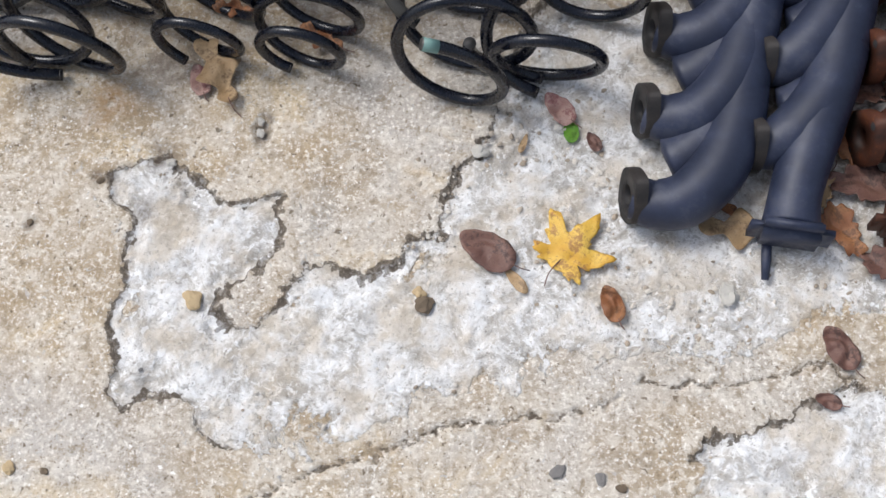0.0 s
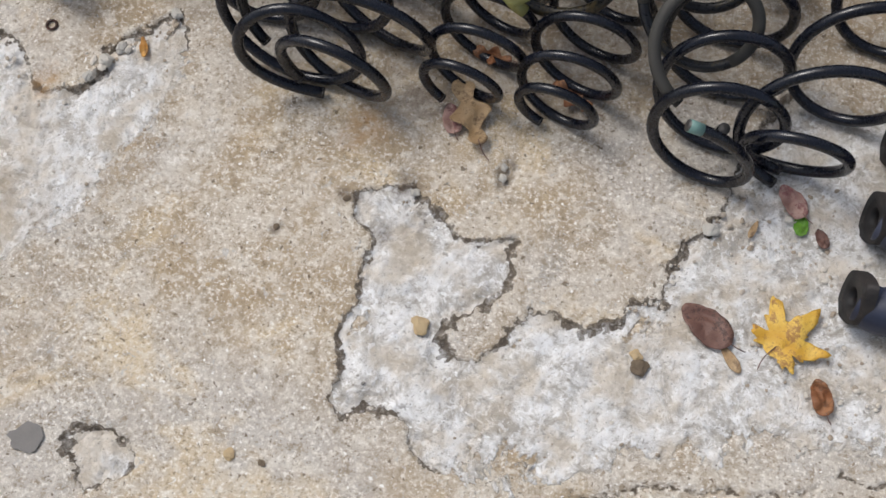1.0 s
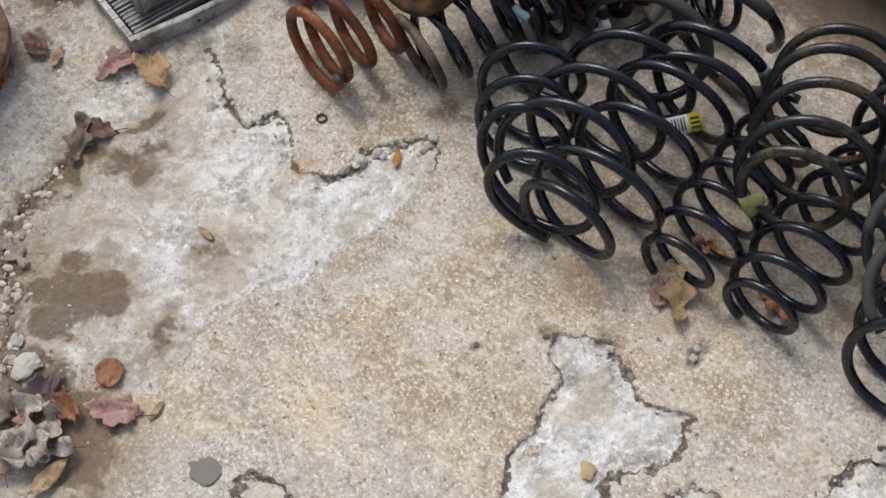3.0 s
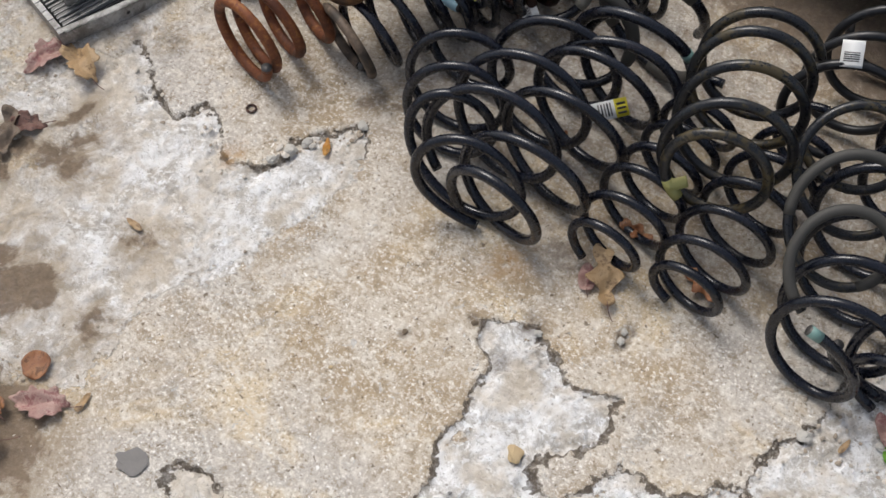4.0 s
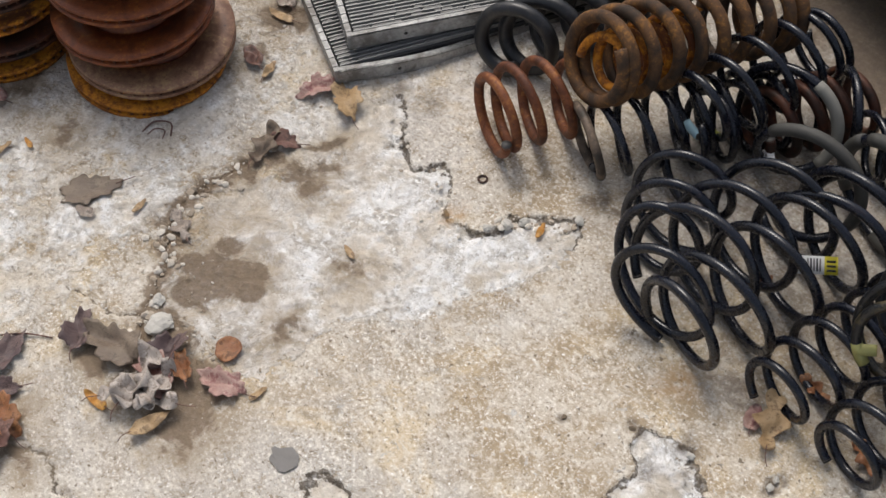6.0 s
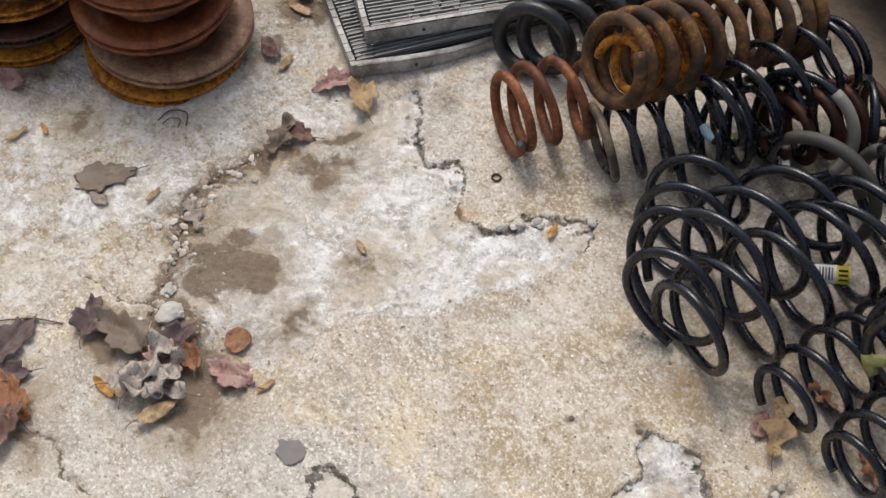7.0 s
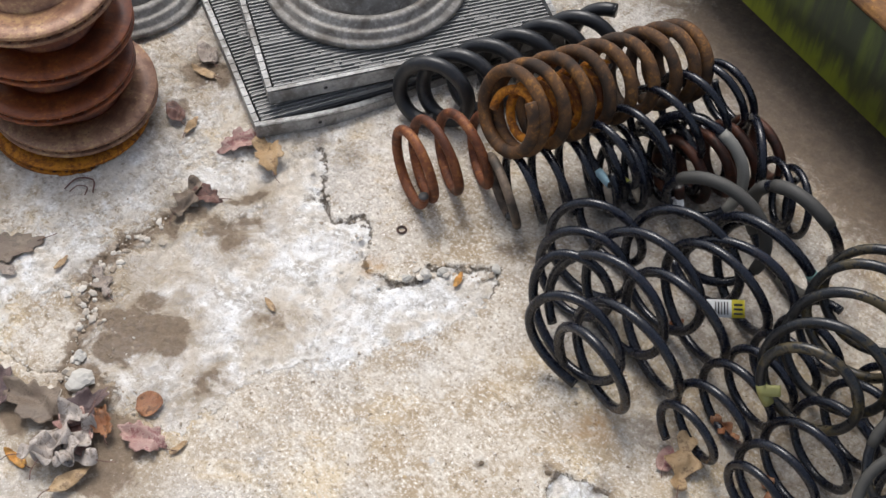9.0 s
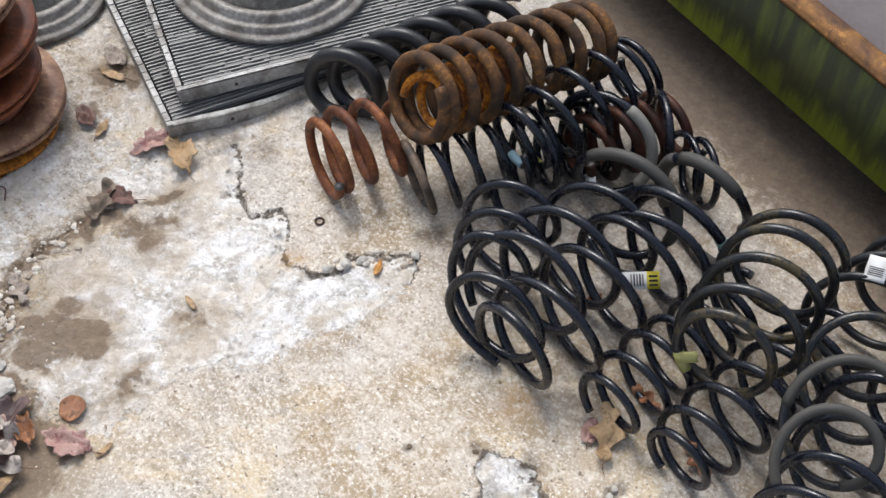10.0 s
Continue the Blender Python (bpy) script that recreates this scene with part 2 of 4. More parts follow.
SLEEVE = plain("grey_rubber_sleeve", (0.06, 0.057, 0.05), 0.65, 0, 0.4)
SLEEVE_PALE = plain("pale_grey_sleeve", (0.24, 0.23, 0.20), 0.7, 0, 0.3)
MOSS = moss_material()
TAG_WHITE = plain("white_paper", (0.78, 0.78, 0.76), 0.6, 0, 0.1)
TAG_YELLOW = plain("yellow_paper", (0.72, 0.60, 0.04), 0.6, 0, 0.1)
INK = plain("black_ink", (0.03, 0.03, 0.03), 0.6)
TAPE_GOLD = plain("translucent_gold_tape", (0.42, 0.40, 0.14), 0.25, 0.2, 0.4)
TAPE_BLUE = plain("pale_blue_paint", (0.42, 0.66, 0.78), 0.5, 0, 0.15)
TAPE_GREEN = plain("green_paint_mark", (0.17, 0.30, 0.27), 0.5)
YELLOW_MARK = plain("yellow_green_mark", (0.40, 0.42, 0.06), 0.5)
CUT_END = plain("bare_cut_steel", (0.10, 0.095, 0.09), 0.45, 0.4, 0.4)
PEBBLE = plain("pale_pebble", (0.62, 0.59, 0.53), 0.8, 0, 0.4)
GREY_STONE = plain("grey_stone", (0.25, 0.235, 0.22), 0.8, 0, 0.4)
TAN_STONE = plain("tan_chip", (0.56, 0.42, 0.24), 0.8, 0, 0.3)
L_YELLOW = leaf_material("yellow_leaf", (0.60, 0.33, 0.035), (0.74, 0.50, 0.10), (0.30, 0.13, 0.05))
L_BROWN = leaf_material("brown_leaf", (0.135, 0.066, 0.05), (0.21, 0.115, 0.088), (0.06, 0.035, 0.03))
L_RUSTY = leaf_material("russet_leaf", (0.22, 0.085, 0.035), (0.34, 0.16, 0.07), (0.10, 0.045, 0.025))
L_TAN = leaf_material("tan_leaf", (0.36, 0.235, 0.12), (0.48, 0.34, 0.19), (0.18, 0.11, 0.06))
L_GREYTAN = leaf_material("grey_tan_leaf", (0.24, 0.19, 0.15), (0.40, 0.34, 0.29), (0.11, 0.08, 0.06))
L_PALE = leaf_material("bleached_grey_leaf", (0.36, 0.31, 0.27), (0.52, 0.46, 0.41), (0.17, 0.13, 0.10))
L_FLAT = leaf_material("flat_grey_brown_leaf", (0.15, 0.11, 0.08), (0.21, 0.16, 0.115), (0.10, 0.075, 0.055))
L_PINK = leaf_material("pinkish_leaf", (0.33, 0.19, 0.16), (0.46, 0.32, 0.27), (0.22, 0.07, 0.07))
L_DARK = leaf_material("dark_purple_leaf", (0.09, 0.06, 0.06), (0.15, 0.10, 0.09), (0.05, 0.03, 0.03))
L_ORANGE = leaf_material("orange_leaf", (0.46, 0.20, 0.035), (0.56, 0.31, 0.08), (0.22, 0.10, 0.03))
L_GREEN = leaf_material("green_leaf", (0.10, 0.25, 0.02), (0.14, 0.32, 0.03), (0.08, 0.16, 0.02))


# ---- building helpers ----
def mesh_of(bm, name, mat, smooth=True):
    me = bpy.data.meshes.new(name)
    bm.to_mesh(me)
    bm.free()
    me.materials.append(mat)
    if smooth:
        me.polygons.foreach_set("use_smooth", [True] * len(me.polygons))
    return me


def part(name, bm, material, parent=None, label="", smooth=True):
    ob = new(name, mesh_of(bm, name, material, smooth))
    if parent:
        ob.parent = parent
    if label:
        ob["label"] = label
    return ob


def empty(name, m=None):
    ob = new(name)
    ob.empty_display_size = 0.02
    if m:
        ob.matrix_world = m
    return ob


def tube(points, radius, sides=10, bm=None, caps=True):
    """A round bar along points; radius is a number or one for each point."""
    bm = bm or bmesh.new()
    pts = [Vector(p) for p in points]
    rad = radius if isinstance(radius, (list, tuple)) else [radius] * len(pts)
    t0 = (pts[1] - pts[0]).normalized()
    side = t0.orthogonal().normalized()
    rings = []
    for i, p in enumerate(pts):
        t = (pts[min(i + 1, len(pts) - 1)] - pts[max(i - 1, 0)]).normalized()
        side = (side - t * side.dot(t)).normalized()
        up = t.cross(side)
        rings.append([bm.verts.new(p + (side * math.cos(a) + up * math.sin(a)) * rad[i])
                      for a in (2 * math.pi * k / sides for k in range(sides))])
    for a, b in zip(rings, rings[1:]):
        for k in range(sides):
            bm.faces.new((a[k], a[(k + 1) % sides], b[(k + 1) % sides], b[k]))
    if caps:
        bm.faces.new(list(reversed(rings[0])))
        bm.faces.new(rings[-1])
    return bm


def lathe(profile, steps=64, bm=None, closed=False):
    """Turns (radius, height) pairs about z."""
    bm = bm or bmesh.new()
    rings = []
    for r, z in profile:
        rings.append([bm.verts.new((r * math.cos(a), r * math.sin(a), z)) for a in (2 * math.pi * k / steps for k in range(steps))])
    pairs = list(zip(rings, rings[1:])) + ([(rings[-1], rings[0])] if closed else [])
    for a, b in pairs:
        for k in range(steps):
            bm.faces.new((a[k], a[(k + 1) % steps], b[(k + 1) % steps], b[k]))
    return bm


def box(bm, lo, hi, m=None, bevel=0.0):
    r = bmesh.ops.create_cube(bm, size=1.0)
    size, mid = Vector(hi) - Vector(lo), (Vector(hi) + Vector(lo)) / 2
    bmesh.ops.transform(bm, matrix=(m or Matrix()) @ Matrix.Translation(mid) @ Matrix.Diagonal((*size, 1)), verts=r["verts"])
    if bevel:
        es = list({e for v in r["verts"] for e in v.link_edges})
        bmesh.ops.bevel(bm, geom=es, offset=bevel, segments=2, affect='EDGES')
    return bm


def sweep(u, pairs):
    """Reads a profile of (u, value) pairs, smoothly."""
    for (a, x), (b, y) in zip(pairs, pairs[1:]):
        if u <= b:
            k = (u - a) / (b - a)
            k = k * k * (3 - 2 * k)
            return x + (y - x) * k
    return pairs[-1][1]


def value_noise(x, y, scale, seed):
    """Smooth noise from 0 to 1 on arrays."""
    rng = np.random.default_rng(seed)
    g = rng.random((256, 256))
    x, y = x * scale + 1000.3, y * scale + 1000.7
    i, j = np.floor(x).astype(int), np.floor(y).astype(int)
    u, v = x - i, y - j
    u, v = u * u * (3 - 2 * u), v * v * (3 - 2 * v)
    i, j, i1, j1 = i % 256, j % 256, (i + 1) % 256, (j + 1) % 256
    return (g[i, j] * (1 - u) + g[i1, j] * u) * (1 - v) + (g[i, j1] * (1 - u) + g[i1, j1] * u) * v


def fbm(x, y, scale, octaves=4, seed=0, gain=0.55):
    total, amp, norm = 0, 1.0, 0
    for k in range(octaves):
        total = total + amp * value_noise(x, y, scale * 2.03 ** k, seed + k)
        norm += amp
        amp *= gain
    return total / norm


def line_distance(x, y, pts, closed=False):
    d = np.full(x.shape, 9.0)
    for (ax, ay), (bx, by) in zip(pts, pts[1:] + pts[:1] if closed else pts[1:]):
        vx, vy = bx - ax, by - ay
        k = np.clip(((x - ax) * vx + (y - ay) * vy) / (vx * vx + vy * vy), 0, 1)
        d = np.minimum(d, np.hypot(x - ax - k * vx, y - ay - k * vy))
    return d


def patch_distance(x, y, pts):
    """Signed distance to an outline, positive inside."""
    inside = np.zeros(x.shape, bool)
    for (ax, ay), (bx, by) in zip(pts, pts[1:] + pts[:1]):
        if ay != by:
            inside ^= ((ay > y) != (by > y)) & (x < (bx - ax) * (y - ay) / (by - ay) + ax)
    d = line_distance(x, y, pts, True)
    return np.where(inside, d, -d)


# ---- ground: one slab of old concrete, spalled, cracked and stained ----
SPALL_FRONT_BACK_EDGE = [(-0.44, 0.776), (-0.41, 0.79), (-0.372, 0.797), (-0.335, 0.776), (-0.286, 0.732), (-0.252, 0.732), (-0.206, 0.736), (-0.211, 0.696),
                         (-0.216, 0.649), (-0.229, 0.63), (-0.269, 0.615), (-0.282, 0.584), (-0.273, 0.564), (-0.232, 0.562), (-0.201, 0.589), (-0.195, 0.615),
                         (-0.178, 0.634), (-0.141, 0.644), (-0.111, 0.634), (-0.089, 0.625), (-0.06, 0.642), (-0.031, 0.673), (0.009, 0.681), (0.012, 0.712),
                         (0.0, 0.739), (0.018, 0.775), (0.055, 0.799), (0.07, 0.832), (0.077, 0.873), (0.092, 0.94), (0.138, 1.025)]
SPALL_FRONT_NEAR_EDGE = [(0.601, 1.019), (0.682, 0.852), (0.658, 0.622), (0.564, 0.589), (0.509, 0.578), (0.446, 0.563), (0.376, 0.551), (0.305, 0.54), (0.235, 0.536),
                         (0.165, 0.517), (0.094, 0.495), (0.024, 0.48), (-0.033, 0.472), (-0.074, 0.447), (-0.116, 0.425), (-0.151, 0.418), (-0.174, 0.442),
                         (-0.209, 0.435), (-0.221, 0.407), (-0.271, 0.406), (-0.294, 0.42), (-0.301, 0.455), (-0.335, 0.469), (-0.371, 0.465), (-0.398, 0.451),
                         (-0.412, 0.476), (-0.408, 0.513), (-0.427, 0.55), (-0.423, 0.584), (-0.413, 0.626), (-0.41, 0.672), (-0.406, 0.704), (-0.431, 0.728)]
SPALL_CORNER = [(0.311, 0.406), (0.328, 0.42), (0.363, 0.428), (0.391, 0.442), (0.439, 0.456), (0.488, 0.478), (0.517, 0.502), (0.555, 0.485), (0.673, 0.445), (0.622, 0.279), (0.323, 0.3), (0.317, 0.379)]
SPALL_FAR = [(-1.206, 1.0), (-1.166, 0.97), (-1.124, 0.915), (-1.071, 0.893), (-1.032, 0.934), (-0.99, 0.904), (-0.963, 0.859), (-0.917, 0.863), (-0.883, 0.872),
             (-0.866, 0.925), (-0.822, 0.98), (-0.765, 1.022), (-0.743, 0.967), (-0.747, 0.928), (-0.77, 0.853), (-0.787, 0.802), (-0.803, 0.736), (-0.839, 0.666),
             (-0.899, 0.644), (-0.943, 0.582), (-0.953, 0.516), (-0.947, 0.475), (-0.945, 0.401), (-0.966, 0.395), (-1.064, 0.368), (-1.106, 0.388), (-1.161, 0.394),
             (-1.174, 0.464), (-1.215, 0.471), (-1.239, 0.551), (-1.256, 0.642), (-1.241, 0.695), (-1.207, 0.76), (-1.203, 0.812), (-1.242, 0.86), (-1.239, 0.914), (-1.235, 0.968)]
SPALL_LEFT = [(-1.409, 0.337), (-1.43, 0.386), (-1.422, 0.441), (-1.375, 0.48), (-1.341, 0.462), (-1.342, 0.408), (-1.355, 0.358)]
SPALL_SMALL = [(-0.77, 0.344), (-0.757, 0.362), (-0.725, 0.372), (-0.691, 0.379), (-0.661, 0.361), (-0.666, 0.322), (-0.709, 0.3)]
CRACKS_AND_SHADE = [[(-0.224, 0.344), (-0.19, 0.357), (-0.156, 0.376), (-0.1, 0.387), (-0.045, 0.405), (-0.003, 0.427), (0.06, 0.442), (0.116, 0.444), (0.15, 0.45), (0.192, 0.454), (0.237, 0.475)],
          [(0.262, 0.49), (0.304, 0.49), (0.366, 0.487), (0.408, 0.505), (0.457, 0.516), (0.477, 0.52), (0.504, 0.509), (0.554, 0.478)],
          [(-1.299, 0.73), (-1.304, 0.629), (-1.303, 0.538), (-1.267, 0.486), (-1.216, 0.436), (-1.18, 0.374), (-1.148, 0.327), (-1.098, 0.302)],
          SPALL_FAR[:6], SPALL_FAR[8:12], [(-1.31, 0.30), (-1.22, 0.315), (-1.17, 0.36)], [(-1.20, 0.02), (-1.13, 0.07), (-1.08, 0.10), (-1.02, 0.06), (-0.97, 0.09)]]
# soil washed into hollows: x, y, radius, strength
MUD = [(-1.158, 0.511, 0.050, 1), (-1.104, 0.515, 0.040, 1), (-1.152, 0.468, 0.034, 1), (-1.211, 0.492, 0.024, 1), (-1.093, 0.557, 0.02, 0.9), (-1.14, 0.386, 0.024, 1), (-1.092, 0.371, 0.028, 1),
       (-1.079, 0.325, 0.037, 1), (-1.12, 0.30, 0.04, 1), (-1.023, 0.35, 0.035, 1), (-0.972, 0.286, 0.038, 1), (-0.978, 0.335, 0.030, 1), (-0.968, 0.249, 0.028, 1), (-1.03, 0.29, 0.04, 1), (-1.077, 0.255, 0.036, 1),
       (-1.165, 0.242, 0.026, 0.9), (-1.276, 0.513, 0.021, 1), (-1.249, 0.472, 0.02, 1), (-1.271, 0.712, 0.030, 0.9), (-1.281, 0.666, 0.020, 0.9), (-1.303, 0.618, 0.017, 0.9), (-1.166, 0.741, 0.033, 0.72),
       (-1.215, 0.730, 0.027, 0.75), (-1.163, 0.78, 0.022, 0.7), (-0.972, 0.488, 0.024, 0.72), (-0.968, 0.522, 0.018, 0.7), (-0.975, 0.671, 0.024, 0.66), (-1.178, 0.088, 0.035, 0.9), (-1.116, 0.066, 0.026, 0.9),
       (-1.605, 0.503, 0.027, 0.8), (-1.222, 0.834, 0.018, 0.8), (-1.491, 0.882, 0.028, 0.8), (-1.752, 0.517, 0.033, 0.8), (-1.52, 1.0, 0.045, 0.9), (-1.50, 0.80, 0.025, 0.7)]


def axis_steps(lo, hi, fine, far):
    """Even steps from lo to hi, growing ones out to far on both sides."""
    mid = list(np.arange(lo, hi, fine))
    out, step, p = [], fine * 2, hi
    while p < far:
        out.append(p)
        p += step
        step *= 1.22
    back, step, p = [], fine * 2, lo - fine * 2
    while p > -far:
        back.append(p)
        step *= 1.22
        p -= step
    return np.array(back[::-1] + mid + out)


def build_ground():
    xs, ys = axis_steps(-1.95, 0.70, 0.0036, 70), axis_steps(0.05, 1.70, 0.0036, 70)
    x, y = np.meshgrid(xs, ys, indexing="ij")
    near = (np.abs(x + 0.6) < 3) & (np.abs(y - 0.8) < 3)
    wx = x + 0.030 * (fbm(x, y, 30, 3, 11) - 0.5) + 0.014 * (fbm(x, y, 120, 2, 31) - 0.5)
    wy = y + 0.030 * (fbm(x, y, 30, 3, 21) - 0.5) + 0.014 * (fbm(x, y, 120, 2, 41) - 0.5)
    front = patch_distance(wx, wy, SPALL_FRONT_BACK_EDGE + SPALL_FRONT_NEAR_EDGE)
    far = patch_distance(wx, wy, SPALL_FAR)
    spall = np.maximum(front, far)
    for outline in (SPALL_CORNER, SPALL_LEFT, SPALL_SMALL):
        spall = np.maximum(spall, patch_distance(wx, wy, outline))
    spall = np.where(near, spall, -0.05)
    # the patches break sharply along some edges and fade out along the others; light-facing edges get no dark rim
    sharp = np.minimum(line_distance(wx, wy, SPALL_FRONT_BACK_EDGE), line_distance(wx, wy, SPALL_FRONT_NEAR_EDGE[19:] + SPALL_FRONT_BACK_EDGE[:1]))
    sharp = np.minimum(sharp, line_distance(wx, wy, SPALL_FAR[:13]))
    sharp = np.minimum(sharp, np.minimum(line_distance(wx, wy, SPALL_SMALL, True), line_distance(wx, wy, SPALL_CORNER[:7])))
    hard = np.clip(1.8 - sharp / 0.014, 0.06, 1)
    crack = np.full(x.shape, 0.05)
    for c in CRACKS_AND_SHADE:
        crack = np.minimum(crack, line_distance(wx, wy, c))
    mud_and_shade = np.zeros(x.shape)
    ux, uy = wx + 0.07 * (fbm(x, y, 13, 3, 81) - 0.5), wy + 0.07 * (fbm(x, y, 13, 3, 91) - 0.5)
    for mx, my, r, k in MUD:
        mud_and_shade = np.maximum(mud_and_shade, k * np.clip(1.35 - np.hypot(ux - mx, uy - my) / (r * 1.25), 0, 1))
    wash = np.zeros(x.shape)
    for mx, my, r, k in MUD:
        wash = np.maximum(wash, np.clip(1.3 - np.hypot(ux - mx, uy - my) / (r * 2.6), 0, 1))
    mud_and_shade = np.maximum(mud_and_shade, np.clip(1 - line_distance(wx, wy, CRACKS_AND_SHADE[2]) / 0.035, 0, 1) * 0.95)
    mud_and_shade = np.maximum(mud_and_shade, 0.95 * np.clip(1.3 + ((y - 1.70) + (x + 0.5) * 0.33) / 0.16, 0, 1) * np.clip((x + 1.25) / 0.5, 0, 1) * np.clip(2.0 - np.hypot(x + 0.3, y - 1.7), 0, 1))
    rust = np.clip(1.2 - np.hypot(wx + 0.452, (wy - 0.875)) / 0.04, 0, 1)
    rust = np.maximum(rust, np.clip(1.1 - np.hypot(wx + 0.945, wy - 0.87) / 0.03, 0, 1))
    grime_and_shade = np.clip(1.2 - np.hypot((wx + 0.37) * 0.6, wy - 0.93) / 0.05, 0, 1)
    grime_and_shade = np.maximum(grime_and_shade, 0.85 * np.clip(1.1 - np.hypot(wx + 0.55, (wy - 1.25) * 0.7) / 0.28, 0, 1))
    grime_and_shade = np.maximum(grime_and_shade, 0.75 * np.clip(1.15 - np.hypot((wx + 0.12) * 0.8, (wy - 1.25) * 0.8) / 0.24, 0, 1))
    grime_and_shade = np.maximum(grime_and_shade, 0.7 * np.clip(1.15 - np.hypot((wx + 0.80) * 0.8, wy - 1.26) / 0.13, 0, 1))
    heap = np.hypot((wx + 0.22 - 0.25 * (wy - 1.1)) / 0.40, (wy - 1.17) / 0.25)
    grime_and_shade = np.maximum(grime_and_shade, 0.62 * np.clip((1.15 - heap) / 0.3, 0, 1))
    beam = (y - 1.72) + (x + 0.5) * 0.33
    grime_and_shade = np.maximum(grime_and_shade, 0.95 * np.clip(1.0 + beam / 0.62, 0, 1) * np.clip((x + 1.25) / 0.5, 0, 1) * np.clip(2.2 - np.hypot(x + 0.3, y - 1.7), 0, 1))
    for gx, gy, r in ((-0.784, 1.059, 0.022), (-0.372, 0.792, 0.03), (-0.44, 0.765, 0.02), (-0.39, 0.72, 0.02), (-1.04, 1.07, 0.03), (-1.16, 1.02, 0.04), (-1.23, 1.0, 0.04)):
        grime_and_shade = np.maximum(grime_and_shade, np.clip(1.15 - np.hypot(wx - gx, wy - gy) / r, 0, 1))
    for px, py, r in ((-0.238, 0.834, 0.014), (-0.232, 0.850, 0.010), (-0.243, 0.818, 0.009), (-0.545, 0.70, 0.009), (-0.46, 0.765, 0.010), (-0.775, 1.075, 0.018), (-0.80, 1.05, 0.014), (-0.74, 1.07, 0.010)):
        grime_and_shade = np.maximum(grime_and_shade, np.clip(1.5 - np.hypot(x - px, y - py) / r + 1.2 * (fbm(x, y, 90, 2, 131) - 0.5), 0, 1) * (np.hypot(x - px, y - py) < r * 2))
    worn = np.clip((-1.12 - x + 0.25 * (y - 0.6)) / 0.25, 0, 1) * near + 0.75 * np.clip(1 - np.abs(y - 0.72 - 0.5 * (x + 0.9)) / 0.12, 0, 1) * np.clip((-0.62 - x) / 0.2, 0, 1) * near
    worn = np.clip(worn, 0, 1) * np.clip(2.0 - np.hypot(x + 1.3, y - 0.7) / 0.8, 0, 1)
    stain = np.clip((-0.82 - x + 0.25 * (0.9 - y)) / 0.25, 0, 1)
    k = np.clip((spall + 0.002) / 0.006, 0, 1)
    z = 0.0016 * (fbm(x, y, 3, 3, 51) - 0.5) * near + 0.0016 * (fbm(x, y, 70, 3, 61) - 0.5) * near
    z = z - k * (0.0060 + 0.010 * (fbm(x, y, 45, 4, 71) - 0.45)) * np.clip(hard + 0.35, 0, 1)
    z = z - 0.006 * np.clip(1 - crack / 0.005, 0, 1) - 0.010 * np.clip(1.3 - np.hypot(x + 0.238, (y - 0.834) * 0.6) / 0.013, 0, 1)
    rough = np.abs(fbm(x, y, 26, 5, 101, 0.62) - 0.5) * 2 - 0.22
    z = z - 0.008 * worn * (fbm(x, y, 45, 4, 71) - 0.45) * (1 - k) - 0.010 * rough * np.maximum(k * 0.8, worn * 0.7) * near
    nx, ny = x.shape
    me = bpy.data.meshes.new("ground")
    co = np.stack([x, y, z], -1).reshape(-1, 3).astype(np.float32)
    idx = np.arange(nx * ny).reshape(nx, ny)
    quads = np.stack([idx[:-1, :-1], idx[1:, :-1], idx[1:, 1:], idx[:-1, 1:]], -1).reshape(-1, 4)
    me.vertices.add(len(co))
    me.vertices.foreach_set("co", co.ravel())
    me.loops.add(quads.size)
    me.loops.foreach_set("vertex_index", quads.ravel().astype(np.int32))
    me.polygons.add(len(quads))
    me.polygons.foreach_set("loop_start", np.arange(0, quads.size, 4, dtype=np.int32))
    me.update(calc_edges=True)
    me.polygons.foreach_set("use_smooth", np.ones(len(quads), bool))
    for key, arr in (("spall", np.clip(spall, -0.05, 0.05)), ("crack", crack), ("mud_and_shade", mud_and_shade), ("rust", rust), ("grime_and_shade", grime_and_shade), ("hard", hard), ("worn", worn), ("stain", stain), ("wash", wash)):
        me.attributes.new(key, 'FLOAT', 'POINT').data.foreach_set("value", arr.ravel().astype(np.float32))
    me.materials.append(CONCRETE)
    return tagged(new("ground", me), "old tan concrete slab, spalled, cracked and stained", "concrete ground", kind="structure")


build_ground()


# ---- coil springs ----
def curve(n, knots, values):
    """Smooth values through the knots (a Hermite curve)."""
    slope = np.gradient(values, knots, axis=0)
    i = np.clip(np.searchsorted(knots, n, side="right") - 1, 0, len(knots) - 2)
    h = (knots[i + 1] - knots[i])[:, None]
    u = (n - knots[i])[:, None] / h
    return ((2 * u ** 3 - 3 * u ** 2 + 1) * values[i] + (u ** 3 - 2 * u ** 2 + u) * h * slope[i]
            + (3 * u ** 2 - 2 * u ** 3) * values[i + 1] + (u ** 3 - u ** 2) * h * slope[i + 1])


def helix(stations, face, per_turn=40):
    """Points along a coil. stations: (turn, x, y, z, radius) down its axis, a whole turn being the top of a ring; face: the way the rings face."""
    table = np.array(stations, float)
    way = Vector(face).normalized()
    up = Vector((0, 0, 1))
    up = (up - way * up.dot(way)).normalized()
    side = way.cross(up)
    turns = np.linspace(table[0, 0], table[-1, 0], int((table[-1, 0] - table[0, 0]) * per_turn) + 1)
    rows = curve(turns, table[:, 0], table[:, 1:])
    return turns, [Vector(r[:3]) + (up * math.cos(2 * math.pi * n) + side * math.sin(2 * math.pi * n)) * r[3] for n, r in zip(turns, rows)]


def straight(p0, p1, radius, first, turns):
    """Stations of a plain straight coil."""
